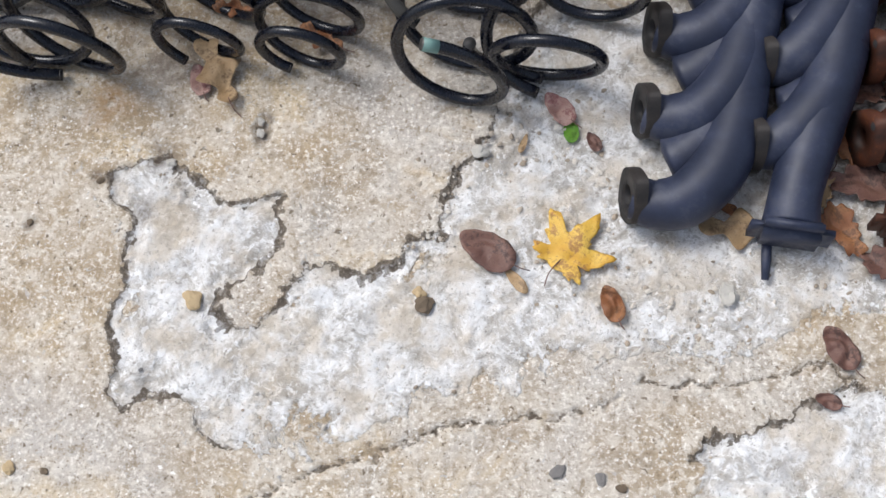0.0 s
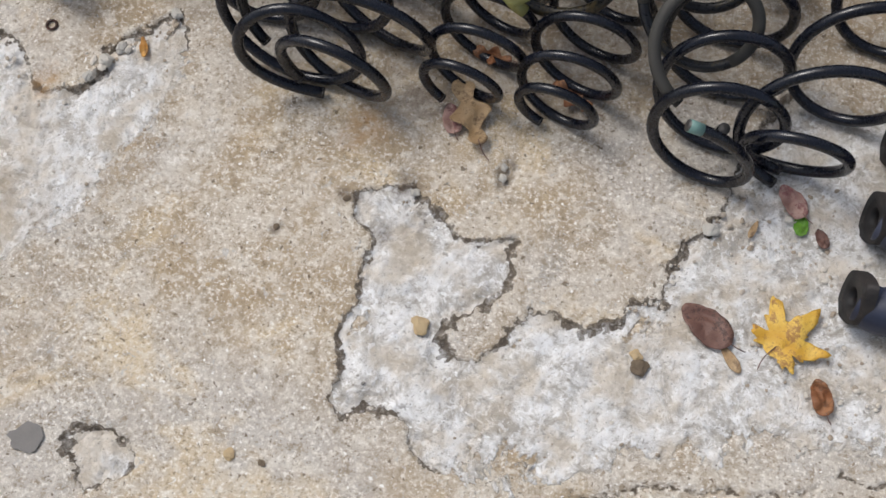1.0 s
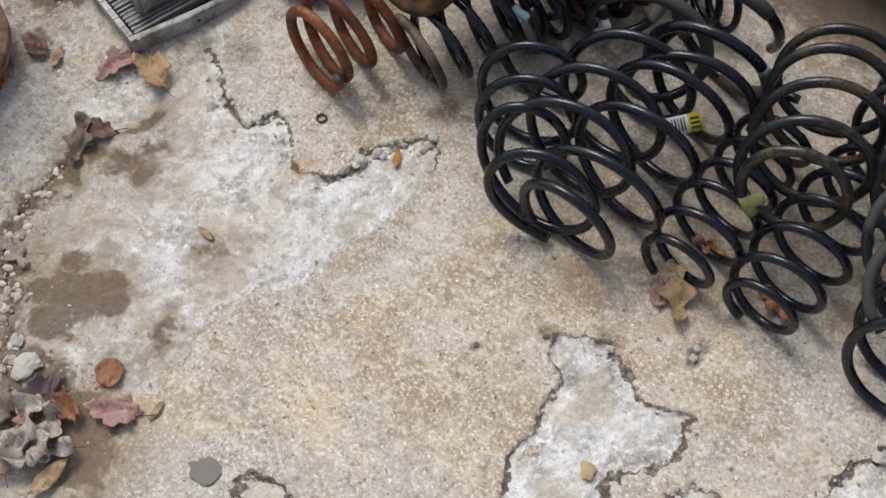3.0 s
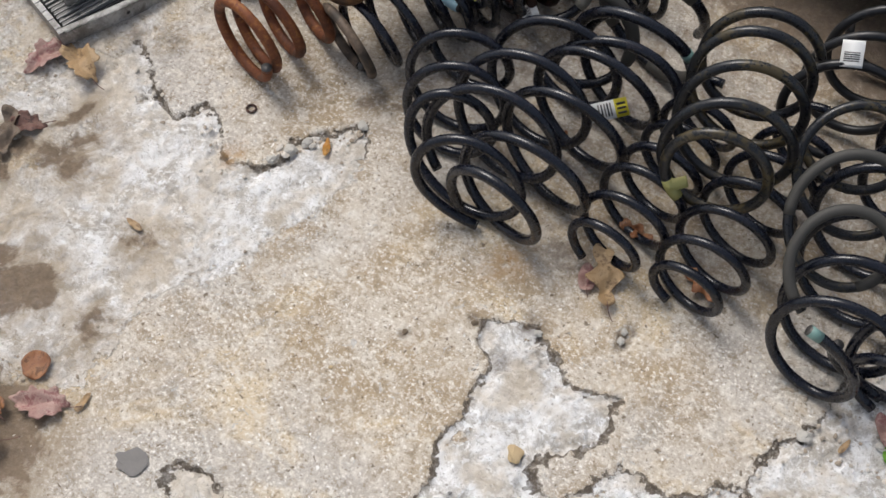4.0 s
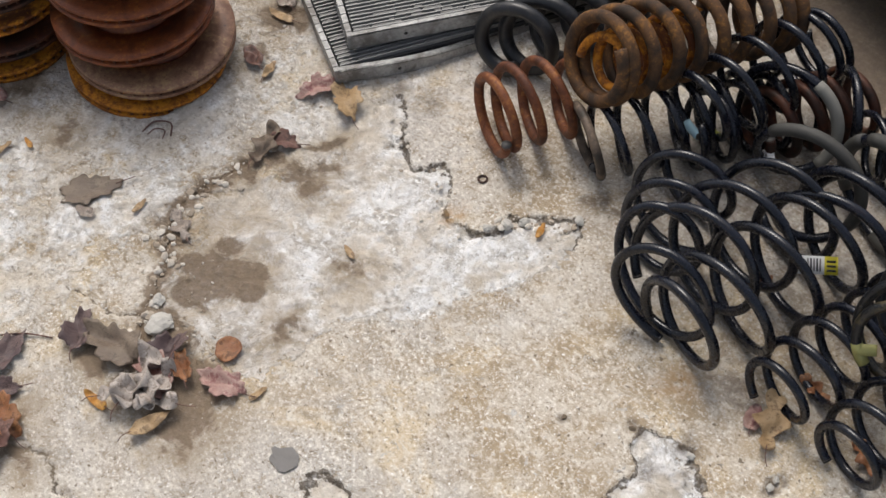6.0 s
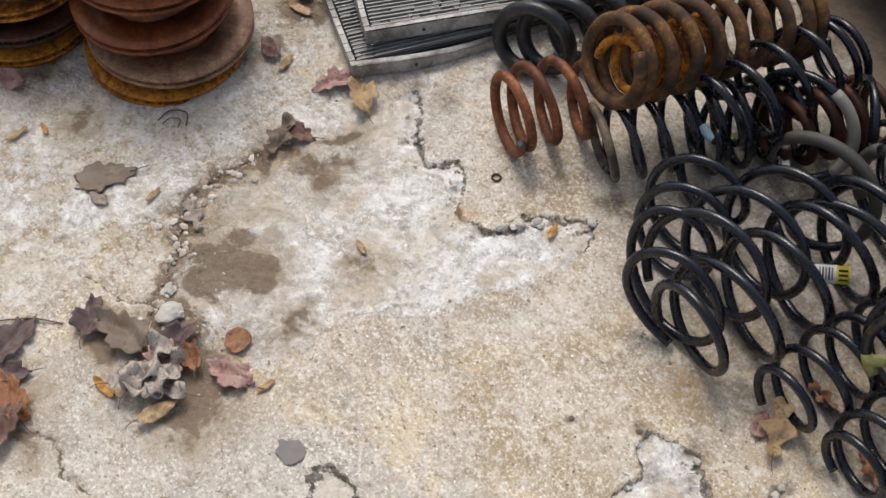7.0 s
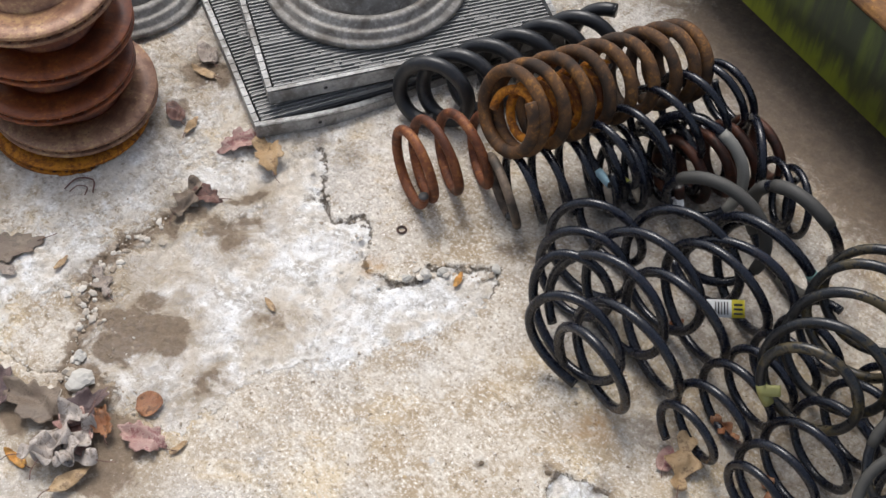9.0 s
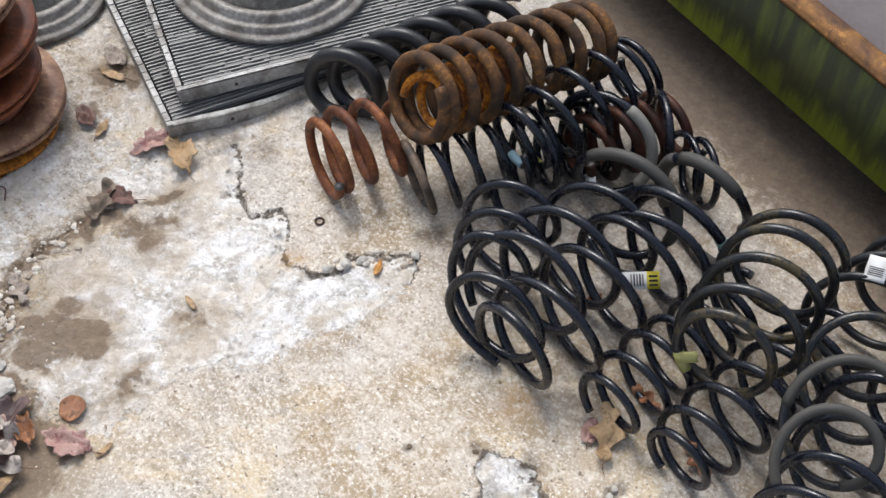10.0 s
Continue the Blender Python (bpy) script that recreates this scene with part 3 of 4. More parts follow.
    return [(first, *p0, radius * 0.96), (first + turns / 2, *((a + b) / 2 for a, b in zip(p0, p1)), radius), (first + turns, *p1, radius)]


def coil_spring(label, stations, face, wire, mat, sleeves=(), bands=(), tags=(), sides=12):
    """A coil spring. sleeves and bands: (from turn, to turn, extra radius, material, name); tags: (turn or place, long way, facing, width, height, kind)."""
    root = empty("coil_spring")
    turns, pts = helix(stations, face)
    part("coil", tube(pts, wire, sides), mat, root)
    for end in (pts[:2], pts[:-3:-1]):
        lead = (end[0] - end[1]).normalized()
        part("cut_end", tube([end[0] - lead * 0.003, end[0] + lead * 0.0006], [wire * 1.004, wire * 0.985], sides), CUT_END, root, "bare cut wire end")
    for a, b, extra, m, name in (*sleeves, *bands):
        i = int(np.searchsorted(turns, a))
        j = max(i + 1, int(np.searchsorted(turns, b)))
        run = pts[i:j + 1]
        part(name, tube(run, [wire + extra * (0.6 if k in (0, len(run) - 1) else 1.0) for k in range(len(run))], sides + 2), m, root, {"sleeve": "grey rubber sleeve"}.get(name, ""))
    for turn, flat, nrm, w, h, kind in tags:
        place = Vector(turn) if isinstance(turn, tuple) else pts[min(len(pts) - 1, int(np.searchsorted(turns, turn)))]
        paper_tag(root, place + Vector(nrm).normalized() * (wire + 0.0015), Vector(flat), Vector(nrm), w, h, kind)
    return tagged(root, label, "coil spring", "heap of coil springs")


def paper_tag(root, c, flat, nrm, w, h, kind):
    """A folded paper label stuck round the wire, with a flap."""
    flat = flat.normalized()
    along = nrm.cross(flat).normalized()
    nrm = flat.cross(along).normalized()
    m = Matrix((( *flat, ), (*along, ), (*nrm, ))).transposed().to_4x4()
    m.translation = c

    def sheet(x0, x1, y0, y1, z, mat, name, parent, bend=0.15, label=""):
        bm = bmesh.new()
        n = 8
        rows = []
        for i in range(n + 1):
            x = x0 + (x1 - x0) * i / n
            zz = z - bend * x * x / w
            rows.append([bm.verts.new(m @ Vector((x, yy, zz))) for yy in (y0, y1)])
        for a, b in zip(rows, rows[1:]):
            bm.faces.new((a[0], b[0], b[1], a[1]))
        r = bmesh.ops.extrude_face_region(bm, geom=bm.faces[:])
        bmesh.ops.translate(bm, verts=[v for v in r["geom"] if isinstance(v, bmesh.types.BMVert)], vec=nrm * -0.0004)
        return part(name, bm, mat, parent, label)

    tag = sheet(-w * 0.1, w, -h / 2, h / 2, 0, TAPE_GOLD if kind == "gold" else TAG_WHITE, "paper_tag", root,
                label="gold adhesive tape flap" if kind == "gold" else "white printed paper tag")
    if kind == "yellow":
        sheet(w * 0.62, w * 1.0, -h / 2, h / 2, 0.0006, TAG_YELLOW, "yellow_stripe", tag)
        for k in range(3):
            sheet(w * 0.68, w * 0.94, h * (-0.34 + k * 0.25), h * (-0.22 + k * 0.25), 0.0011, INK, "print_bar", tag)
    if kind != "gold":
        for k in range(5):
            a = w * (0.14 + k * 0.085)
            sheet(a, a + w * 0.045, -h * 0.34, h * 0.36, 0.0006, INK if k % 2 else GREY_STONE, "print_bar", tag)


# black springs that lie side by side in front
coil_spring("glossy black tapered coil spring, open front ring on concrete",
            [(-0.46, -0.502, 0.929, 0.094, 0.0858), (-0.25, -0.542, 0.921, 0.096, 0.0873), (0, -0.554, 0.931, 0.096, 0.0866), (0.25, -0.548, 0.930, 0.092, 0.0856), (0.5, -0.557, 0.950, 0.092, 0.0838),
             (0.75, -0.590, 0.985, 0.093, 0.0828), (1, -0.618, 1.006, 0.09, 0.0812), (2, -0.627, 1.062, 0.088, 0.0798), (3, -0.655, 1.122, 0.087, 0.0801), (3.7, -0.660, 1.20, 0.091, 0.0825)],
            (-0.1, 0.98, -0.19), 0.0083, BLACK)
coil_spring("glossy black coil spring lying on concrete, printed tag",
            [(-1.35, -0.491, 0.897, 0.088, 0.0788), (-1, -0.501, 0.905, 0.092, 0.0835), (-0.5, -0.497, 0.932, 0.099, 0.09), (0, -0.47, 0.972, 0.101, 0.093), (1, -0.446, 1.068, 0.106, 0.097), (2, -0.431, 1.162, 0.105, 0.0963), (2.9, -0.396, 1.263, 0.101, 0.0918)],
            (0.26, 0.97, 0.01), 0.0085, BLACK, tags=[((-0.424, 1.140, 0.085), (0.78, 0.60, 0.10), (0.12, -0.5, 0.85), 0.058, 0.030, "yellow")])
coil_spring("glossy black coil spring nested between its twins",
            [(-0.4, -0.562, 0.98, 0.105, 0.0939), (0, -0.546, 1.012, 0.106, 0.0987), (1, -0.527, 1.088, 0.109, 0.1014), (2, -0.506, 1.176, 0.106, 0.0983), (2.6, -0.493, 1.232, 0.101, 0.0906)],
            (0.11, 0.97, -0.22), 0.0085, BLACK)
coil_spring("slim black coil spring with small pigtail end, leaf inside",
            [(-0.4, -0.317, 0.919, 0.063, 0.0559), (0, -0.324, 0.931, 0.065, 0.0575), (1, -0.306, 0.981, 0.072, 0.0659), (2, -0.297, 1.037, 0.074, 0.0661), (3, -0.286, 1.092, 0.07, 0.0611), (6, -0.253, 1.254, 0.067, 0.0596)],
            (0.26, 0.96, 0.02), 0.0074, BLACK)
coil_spring("slim black coil spring with small pigtail end",
            [(-0.45, -0.189, 0.916, 0.057, 0.0464), (0, -0.187, 0.918, 0.061, 0.054), (1, -0.173, 0.958, 0.074, 0.0653), (2, -0.157, 1.016, 0.078, 0.0696), (3, -0.142, 1.08, 0.077, 0.0679), (6, -0.088, 1.272, 0.068, 0.0603)],
            (0.23, 0.97, -0.03), 0.0074, BLACK)
coil_spring("worn olive-black coil spring resting on others, gold tape",
            [(-0.4, -0.202, 1.048, 0.181, 0.0773), (0, -0.209, 1.054, 0.174, 0.077), (1, -0.206, 1.099, 0.174, 0.0928), (2, -0.207, 1.17, 0.181, 0.0908), (3, -0.214, 1.236, 0.182, 0.0892), (4.2, -0.212, 1.296, 0.169, 0.088)],
            (-0.06, 0.97, -0.25), 0.0085, OLIVE,
            bands=[(-0.4, -0.33, 0.0012, TAPE_GOLD, "gold_tape")], tags=[(-0.37, (0.8, 0.5, 0.2), (0.1, -0.6, 0.8), 0.028, 0.018, "gold")])
coil_spring("black coil spring with green-tipped pigtail tail",
            [(-0.92, -0.058, 0.844, 0.108, 0.1001), (-0.5, 0.031, 0.892, 0.104, 0.0949), (0, 0.037, 0.908, 0.096, 0.0875), (1, 0.036, 0.985, 0.096, 0.087), (3.4, 0.03, 1.19, 0.094, 0.086)],
            (0.04, 0.98, -0.21), 0.0083, BLACK, bands=[(-0.92, -0.9, 0.0004, TAPE_GREEN, "green_tip")])
coil_spring("black coil spring lying beside the iron manifolds",
            [(-0.45, 0.161, 0.895, 0.11, 0.1022), (0, 0.169, 0.95, 0.103, 0.0951), (0.5, 0.195, 1.01, 0.096, 0.0862), (1, 0.221, 1.067, 0.092, 0.083), (3.2, 0.336, 1.318, 0.09, 0.0827)],
            (-0.01, 0.99, -0.16), 0.0083, BLACK)
coil_spring("loose black spring ring lying between coil springs",
            [(-0.45, 0.157, 0.886, 0.083, 0.0745), (0, 0.142, 0.892, 0.086, 0.0781), (0.8, 0.118, 0.899, 0.086, 0.0778)],
            (0.12, 0.98, 0.17), 0.0083, BLACK)
coil_spring("dull grey-sleeved coil spring on top of others",
            [(-0.4, 0.015, 0.966, 0.174, 0.0718), (0, -0.004, 0.996, 0.172, 0.0744), (1, -0.016, 1.084, 0.177, 0.0781), (2, -0.033, 1.169, 0.178, 0.0787), (2.7, -0.044, 1.226, 0.178, 0.0827)],
            (-0.09, 0.68, -0.73), 0.0078, OLIVE, sleeves=[(-0.38, 0.4, 0.0008, SLEEVE, "sleeve"), (0.72, 1.15, 0.0008, SLEEVE, "sleeve")],
            tags=[(1.22, (0.6, 0.7, 0.3), (0.0, -0.6, 0.8), 0.030, 0.026, "white")])
coil_spring("dull black coil spring with white printed tag", straight((-0.085, 1.27, 0.105), (-0.02, 1.50, 0.105), 0.086, 0.33, 3.4),
            (-0.1, 0.98, -0.15), 0.0080, BLACK_DULL, tags=[(0.98, (-0.25, 0.75, 0.6), (-0.1, -0.75, 0.65), 0.038, 0.034, "white")])
coil_spring("black coil spring under dull sleeved springs", straight((0.075, 1.19, 0.095), (0.11, 1.50, 0.095), 0.084, 0.33, 4.0), (0.0, 0.99, -0.1), 0.0080, BLACK)
# springs behind them
coil_spring("short rusty brown coil spring lying on concrete",
            [(-0.75, -1.006, 1.026, 0.077, 0.0668), (0, -1.006, 1.04, 0.079, 0.0695), (1, -0.99, 1.081, 0.082, 0.072), (2, -0.962, 1.128, 0.081, 0.0715), (2.9, -0.928, 1.174, 0.075, 0.0648)],
            (0.4, 0.92, -0.0), 0.0095, RUST)
coil_spring("black coil spring lying behind rusty spring, worn front end",
            [(-0.6, -0.859, 1.117, 0.073, 0.0617), (0, -0.854, 1.107, 0.07, 0.0636), (1, -0.827, 1.14, 0.073, 0.0658), (3, -0.774, 1.231, 0.078, 0.0688), (7, -0.674, 1.406, 0.07, 0.0619)],
            (0.52, 0.84, 0.12), 0.008, BLACK, bands=[(-0.58, 0.35, 0.0005, WORN_END, "worn_end")])
coil_spring("black coil spring with pale blue mark",
            [(-0.55, -0.726, 1.235, 0.153, 0.0607), (0, -0.73, 1.247, 0.147, 0.0642), (1, -0.707, 1.303, 0.148, 0.0755), (2, -0.692, 1.366, 0.155, 0.0793), (3, -0.674, 1.432, 0.161, 0.0744), (4, -0.663, 1.482, 0.16, 0.0688), (5.7, -0.651, 1.537, 0.141, 0.06)],
            (0.26, 0.96, 0.09), 0.0075, BLACK, bands=[(-0.55, -0.46, 0.0008, TAPE_BLUE, "blue_mark"), (0.40, 0.45, 0.0008, YELLOW_MARK, "yellow_mark")])
coil_spring("black coil spring leaning under the blue-marked one", straight((-0.735, 1.24, 0.075), (-0.62, 1.46, 0.08), 0.066, 0.08, 4.6), (0.5, 0.86, -0.1), 0.0075, BLACK)
coil_spring("thick golden-rust coil spring on top of the heap",
            [(-0.9, -0.894, 1.160, 0.203, 0.070), (0, -0.890, 1.172, 0.203, 0.074), (2, -0.855, 1.248, 0.203, 0.0735), (4, -0.820, 1.330, 0.203, 0.070), (8, -0.752, 1.478, 0.196, 0.067), (8.8, -0.744, 1.490, 0.195, 0.066)],
            (0.24, 0.92, -0.30), 0.0118, RUST_GOLD)
coil_spring("orange-rusted inner spring nested inside the thick one", [(-0.3, -0.888, 1.166, 0.194, 0.047), (1, -0.868, 1.208, 0.195, 0.048), (4, -0.815, 1.325, 0.197, 0.047)], (0.2, 0.92, -0.34), 0.0085, RUST_ORANGE)
coil_spring("thick dull black coil spring beside radiators",
            [(-0.6, -1.122, 1.184, 0.076, 0.0596), (0, -1.106, 1.203, 0.075, 0.0625), (2, -1.055, 1.312, 0.078, 0.0635), (4, -1.005, 1.435, 0.078, 0.0625), (6, -0.949, 1.553, 0.076, 0.0618)],
            (-0.2, 0.95, -0.24), 0.0145, BLACK_DULL)
coil_spring("black coil spring partly in grey sleeves",
            [(-0.3, -0.413, 1.232, 0.108, 0.0974), (0, -0.405, 1.267, 0.108, 0.0987), (1, -0.405, 1.369, 0.103, 0.094), (1.32, -0.411, 1.398, 0.1, 0.0902)],
            (0.23, 0.96, 0.15), 0.0095, BLACK,
            sleeves=[(0.18, 0.46, 0.0030, SLEEVE, "sleeve"), (0.62, 0.86, 0.0030, SLEEVE, "sleeve"), (0.88, 1.10, 0.0030, SLEEVE, "sleeve")], bands=[(0.14, 0.17, 0.001, TAPE_GREEN, "green_mark")])
coil_spring("black coil spring with pale and dark grey sleeves",
            [(-0.3, -0.648, 1.416, 0.119, 0.0793), (0, -0.621, 1.383, 0.118, 0.0754), (1, -0.518, 1.281, 0.116, 0.079), (2.3, -0.376, 1.165, 0.122, 0.0811)],
            (-0.31, 0.94, -0.12), 0.0085, BLACK,
            sleeves=[(0.03, 0.36, 0.0022, SLEEVE_PALE, "sleeve"), (0.82, 1.32, 0.0030, SLEEVE, "sleeve")], tags=[(0.62, (0.7, 0.5, 0.4), (-0.2, -0.6, 0.8), 0.026, 0.024, "white")])
coil_spring("small black coil spring behind sleeved spring",
            [(-0.4, -0.505, 1.443, 0.063, 0.057), (0, -0.488, 1.448, 0.065, 0.057), (1.8, -0.429, 1.45, 0.065, 0.0586)],
            (0.66, 0.74, -0.13), 0.007, BLACK)
coil_spring("black spring ring standing on edge",
            [(-0.4, -0.561, 1.468, 0.1, 0.0679), (0, -0.558, 1.464, 0.099, 0.0699), (1.2, -0.55, 1.454, 0.101, 0.0731)],
            (0.73, 0.68, 0.03), 0.008, BLACK)
coil_spring("rusty brown coil spring under black springs", straight((-0.66, 1.33, 0.074), (-0.55, 1.54, 0.072), 0.062, 0.17, 4.6), (0.4, 0.9, 0), 0.0098, RUST_DARK)


# ---- brake rotors ----
def rotor_parts(root, r, tall, face_mat, edge_mat, hat_mat):
    """A vented rotor: two friction rings with vanes between and a raised hat. Its base is at z 0."""
    for z0, z1, nm in ((0.0, 0.008, "lower_ring"), (0.016, 0.024, "upper_ring")):
        bm = lathe([(r * 0.60, z0), (r - 0.0012, z0), (r, z0 + 0.0012), (r, z1 - 0.0012), (r - 0.0012, z1), (r * 0.60, z1)], 72, closed=True)
        part(nm, bm, face_mat, root)
    vanes = bmesh.new()
    for k in range(40):
        box(vanes, (r * 0.62, -0.0022, 0.008), (r * 0.975, 0.0022, 0.016), Matrix.Rotation(2 * math.pi * k / 40, 4, 'Z'))
    part("vented_core", vanes, edge_mat, root, smooth=False)
    hr = r * 0.56
    hat = lathe([(hr + 0.012, 0.016), (hr, 0.02), (hr - 0.003, tall - 0.003), (hr - 0.008, tall), (0.034, tall), (0.032, tall - 0.002), (0.032, tall - 0.006), (hr - 0.011, tall - 0.006), (hr - 0.008, 0.016)], 56, closed=True)
    part("hat", hat, hat_mat, root)
    for k in range(5):
        a = 2 * math.pi * k / 5
        part("stud_hole", lathe([(0.0065, tall + 0.0005), (0.0005, tall + 0.0007)], 12), HOLLOW_SHADE, root).location = (0.057 * math.cos(a), 0.057 * math.sin(a), 0)


def brake_rotor(m, r, tall, mats, label):
    root = empty("brake_rotor")
    rotor_parts(root, r, tall, *mats)
    root.matrix_world = m
    return tagged(root, label, "brake rotor", "stacked brake rotors")


STACK = [(-1.632, 0.728, 0.002, 0.153, 0.042, -4, 3, (RUST_ORANGE, RUST_DARK, RUST_DARK), "orange-rusted brake rotor at the bottom of a stack"),
         (-1.632, 0.748, 0.046, 0.159, 0.066, -2, 3, (RUST_FACE, RUST_DARK, ROTOR_RED), "brown rusty brake rotor in a leaning stack"),
         (-1.650, 0.736, 0.114, 0.151, 0.076, 1, 0, (ROTOR_RED, RUST_DARK, ROTOR_RED), "red-brown rusty brake rotor in a leaning stack"),
         (-1.672, 0.758, 0.191, 0.158, 0.076, -1, 1, (ROTOR_RED, RUST_DARK, ROTOR_RED), "red-brown rusty brake rotor in a leaning stack"),
         (-1.690, 0.760, 0.268, 0.153, 0.055, 1, 0, (RUST_FACE, RUST_DARK, RUST_FACE), "worn brake rotor on top of a stack")]
for x, y, z, r, tall, rx, ry, mats, label in STACK:
    brake_rotor(pose(x, y, z, rx, ry, 20 * x), r, tall, mats, label)
for k in range(4):
    brake_rotor(pose(-1.885 + 0.008 * (k % 2), 0.575 + 0.006 * k, 0.002 + 0.056 * k, 0, 0, 50 * k), 0.135, 0.055, (RUST_DARK if k % 2 else RUST_ORANGE, RUST_DARK, RUST_DARK), "dark rusty brake rotor in a second stack")


# ---- radiators ----
def radiator(m, length, width, thick, bend, label):
    """Local x runs along the front rail, y away from it. Side rails, end rails, tubes and fins."""
    root = empty("radiator")
    rail = 0.018

    def bar(name, lo, hi, mat, parent=root, sag=False):
        bm = bmesh.new()
        box(bm, lo, hi)
        if sag:
            bmesh.ops.subdivide_edges(bm, edges=[e for e in bm.edges if abs(e.verts[0].co.x - e.verts[1].co.x) > 0.1], cuts=16, use_grid_fill=True)
            for v in bm.verts:
                v.co.z -= bend * math.sin(math.pi * min(1, max(0, v.co.x / length))) ** 2
                v.co.y -= bend * 0.8 * math.sin(2.2 * math.pi * v.co.x / length)
        else:
            bmesh.ops.bevel(bm, geom=bm.edges[:], offset=0.0012, segments=1, affect='EDGES')
        return part(name, bm, mat, parent, smooth=False)

    front = bar("front_rail", (0, 0, 0), (length, rail * 0.3, thick), ALU, sag=bend > 0)
    bar("rail_lip", (0, 0, thick - 0.002), (length, rail * 0.8, thick), ALU, sag=bend > 0)
    bar("back_rail", (0, width - rail * 0.3, 0), (length, width, thick), ALU)
    for x in (0, length):
        side = bar("side_rail", (x - 0.005, 0, 0), (x + 0.005, width, thick + 0.002), ALU)
        n = int(width / 0.012)
        bm = bmesh.new()
        for k in range(n):
            box(bm, (x - 0.0052, 0.001 + k * 0.012, thick + 0.0005), (x + 0.0055, 0.0122 + k * 0.012, thick + 0.0032 + 0.0012 * (k % 2)))
        part("crimped_seam", bm, ALU, root, smooth=False)
    bar("core_shade", (0.01, 0.01, thick * 0.3), (length - 0.01, width - 0.01, thick * 0.72), HOLLOW_SHADE)
    n = int((width - 0.03) / 0.0098)
    rnd = random.Random(4)
    shared = None
    for k in range(n):
        y = 0.016 + k * 0.0098
        if shared is None:
            bm = bmesh.new()
            box(bm, (0.01, 0, thick * 0.3), (length - 0.01, 0.0026, thick - 0.001))
            shared = mesh_of(bm, "tube", TUBE, False)
        row = new("tube", shared)
        row.parent, row.location = root, (0, y, 0)
        fins = bmesh.new()
        x = 0.012
        while x < length - 0.02:
            w = rnd.uniform(0.008, 0.05)
            h = thick - rnd.uniform(0.0015, 0.006)
            if rnd.random() > 0.15:
                box(fins, (x, y + 0.0026, thick * 0.5), (min(x + w, length - 0.012), y + 0.0080, h))
            x += w + rnd.uniform(0.001, 0.006)
        tagged(part("fin_strip", fins, FIN, root, smooth=False), kind="stuff")
    for f in (0.18, 0.46, 0.8):
        hole = bmesh.new()
        bmesh.ops.create_circle(hole, cap_ends=True, segments=10, radius=0.004, matrix=Matrix.Translation((length * f, -0.0006 - (bend * 0.8 * math.sin(2.2 * math.pi * f)), thick * 0.5 - bend * math.sin(math.pi * f) ** 2)) @ Matrix.Rotation(math.pi / 2, 4, 'X'))
        part("bolt_hole", hole, HOLLOW_SHADE, root, smooth=False)
    root.matrix_world = m
    return tagged(root, label, "radiator", "stacked radiators")


radiator(pose(-1.315, 0.935, 0.006, 0, 0, 64), 0.66, 0.44, 0.030, 0.016, "aluminium car radiator lying flat, its front rail bent")
radiator(pose(-1.335, 0.990, 0.042, 0, 0, 59), 0.60, 0.42, 0.032, 0.0, "aluminium car radiator lying on another, dusty fins")


# ---- wheels ----
def steel_wheel(m, r, label):
    root = empty("steel_wheel")
    rim = lathe([(r - 0.03, 0.0), (r - 0.004, 0.0), (r, 0.004), (r, 0.010), (r - 0.004, 0.014), (r - 0.013, 0.013), (r - 0.018, 0.017), (r - 0.021, 0.024), (r - 0.027, 0.027), (r - 0.033, 0.024), (r - 0.038, 0.027),
                 (r - 0.041, 0.036), (r - 0.047, 0.041), (r - 0.058, 0.040), (r - 0.064, 0.030), (r - 0.066, 0.012), (r - 0.05, 0.004)], 88, closed=True)
    part("rim", rim, RIM_GREY, root)
    dish = lathe([(r - 0.064, 0.020), (r - 0.072, 0.016), (r - 0.082, 0.020), (r - 0.086, 0.070), (r - 0.092, 0.076), (r - 0.11, 0.078), (0.075, 0.070), (0.055, 0.074), (0.033, 0.074), (0.033, 0.068), (0.055, 0.068), (0.075, 0.064), (r - 0.11, 0.072), (r - 0.094, 0.064), (r - 0.092, 0.012), (r - 0.066, 0.012)], 72, closed=True)
    part("dish", dish, RIM_GREY, root)
    for k in range(5):
        a = 2 * math.pi * k / 5
        part("lug_hole", lathe([(0.008, 0.0745), (0.0005, 0.0747)], 14), HOLLOW_SHADE, root).location = (0.044 * math.cos(a), 0.044 * math.sin(a), 0)
    root.matrix_world = m
    return tagged(root, label, "wheel", "loose steel wheels")


steel_wheel(pose(-1.428, 1.35, 0.076, 0, 0, 0), 0.214, "worn grey steel car wheel lying on radiators")
steel_wheel(pose(-1.840, 1.035, 0.004, 0, 0, 20), 0.165, "grey steel car wheel lying on concrete")


# ---- green steel beam ----
def green_beam():
    root = empty("steel_beam")
    ang = math.degrees(math.atan2(-0.191, 0.582))
    m = pose(-0.739, 1.776, 0.10, 0, 0, ang)
    length, back = 4.2, -1.6
    bm = bmesh.new()
    box(bm, (back, 0, 0), (length, 0.02, 0.20), None, 0.004)
    part("web", bm, MOSS, root, "green painted web with moss runs")
    bm = bmesh.new()
    box(bm, (back, -0.006, 0.20), (length, 0.045, 0.216), None, 0.004)
    part("top_edge", bm, EDGE_RUST, root, "orange rusted top edge")
    bm = bmesh.new()
    box(bm, (back, 0.045, 0.19), (length, 1.1, 0.210), None, 0.003)
    part("deck", bm, plain("weathered_deck", (0.20, 0.17, 0.17), 0.7, 0, 0.5), root)
    bm = bmesh.new()
    box(bm, (back, 0.10, -0.10), (length, 0.20, 0.19), None, 0.004)
    part("gap_shade_block", bm, HOLLOW_SHADE, root)
    root.matrix_world = m
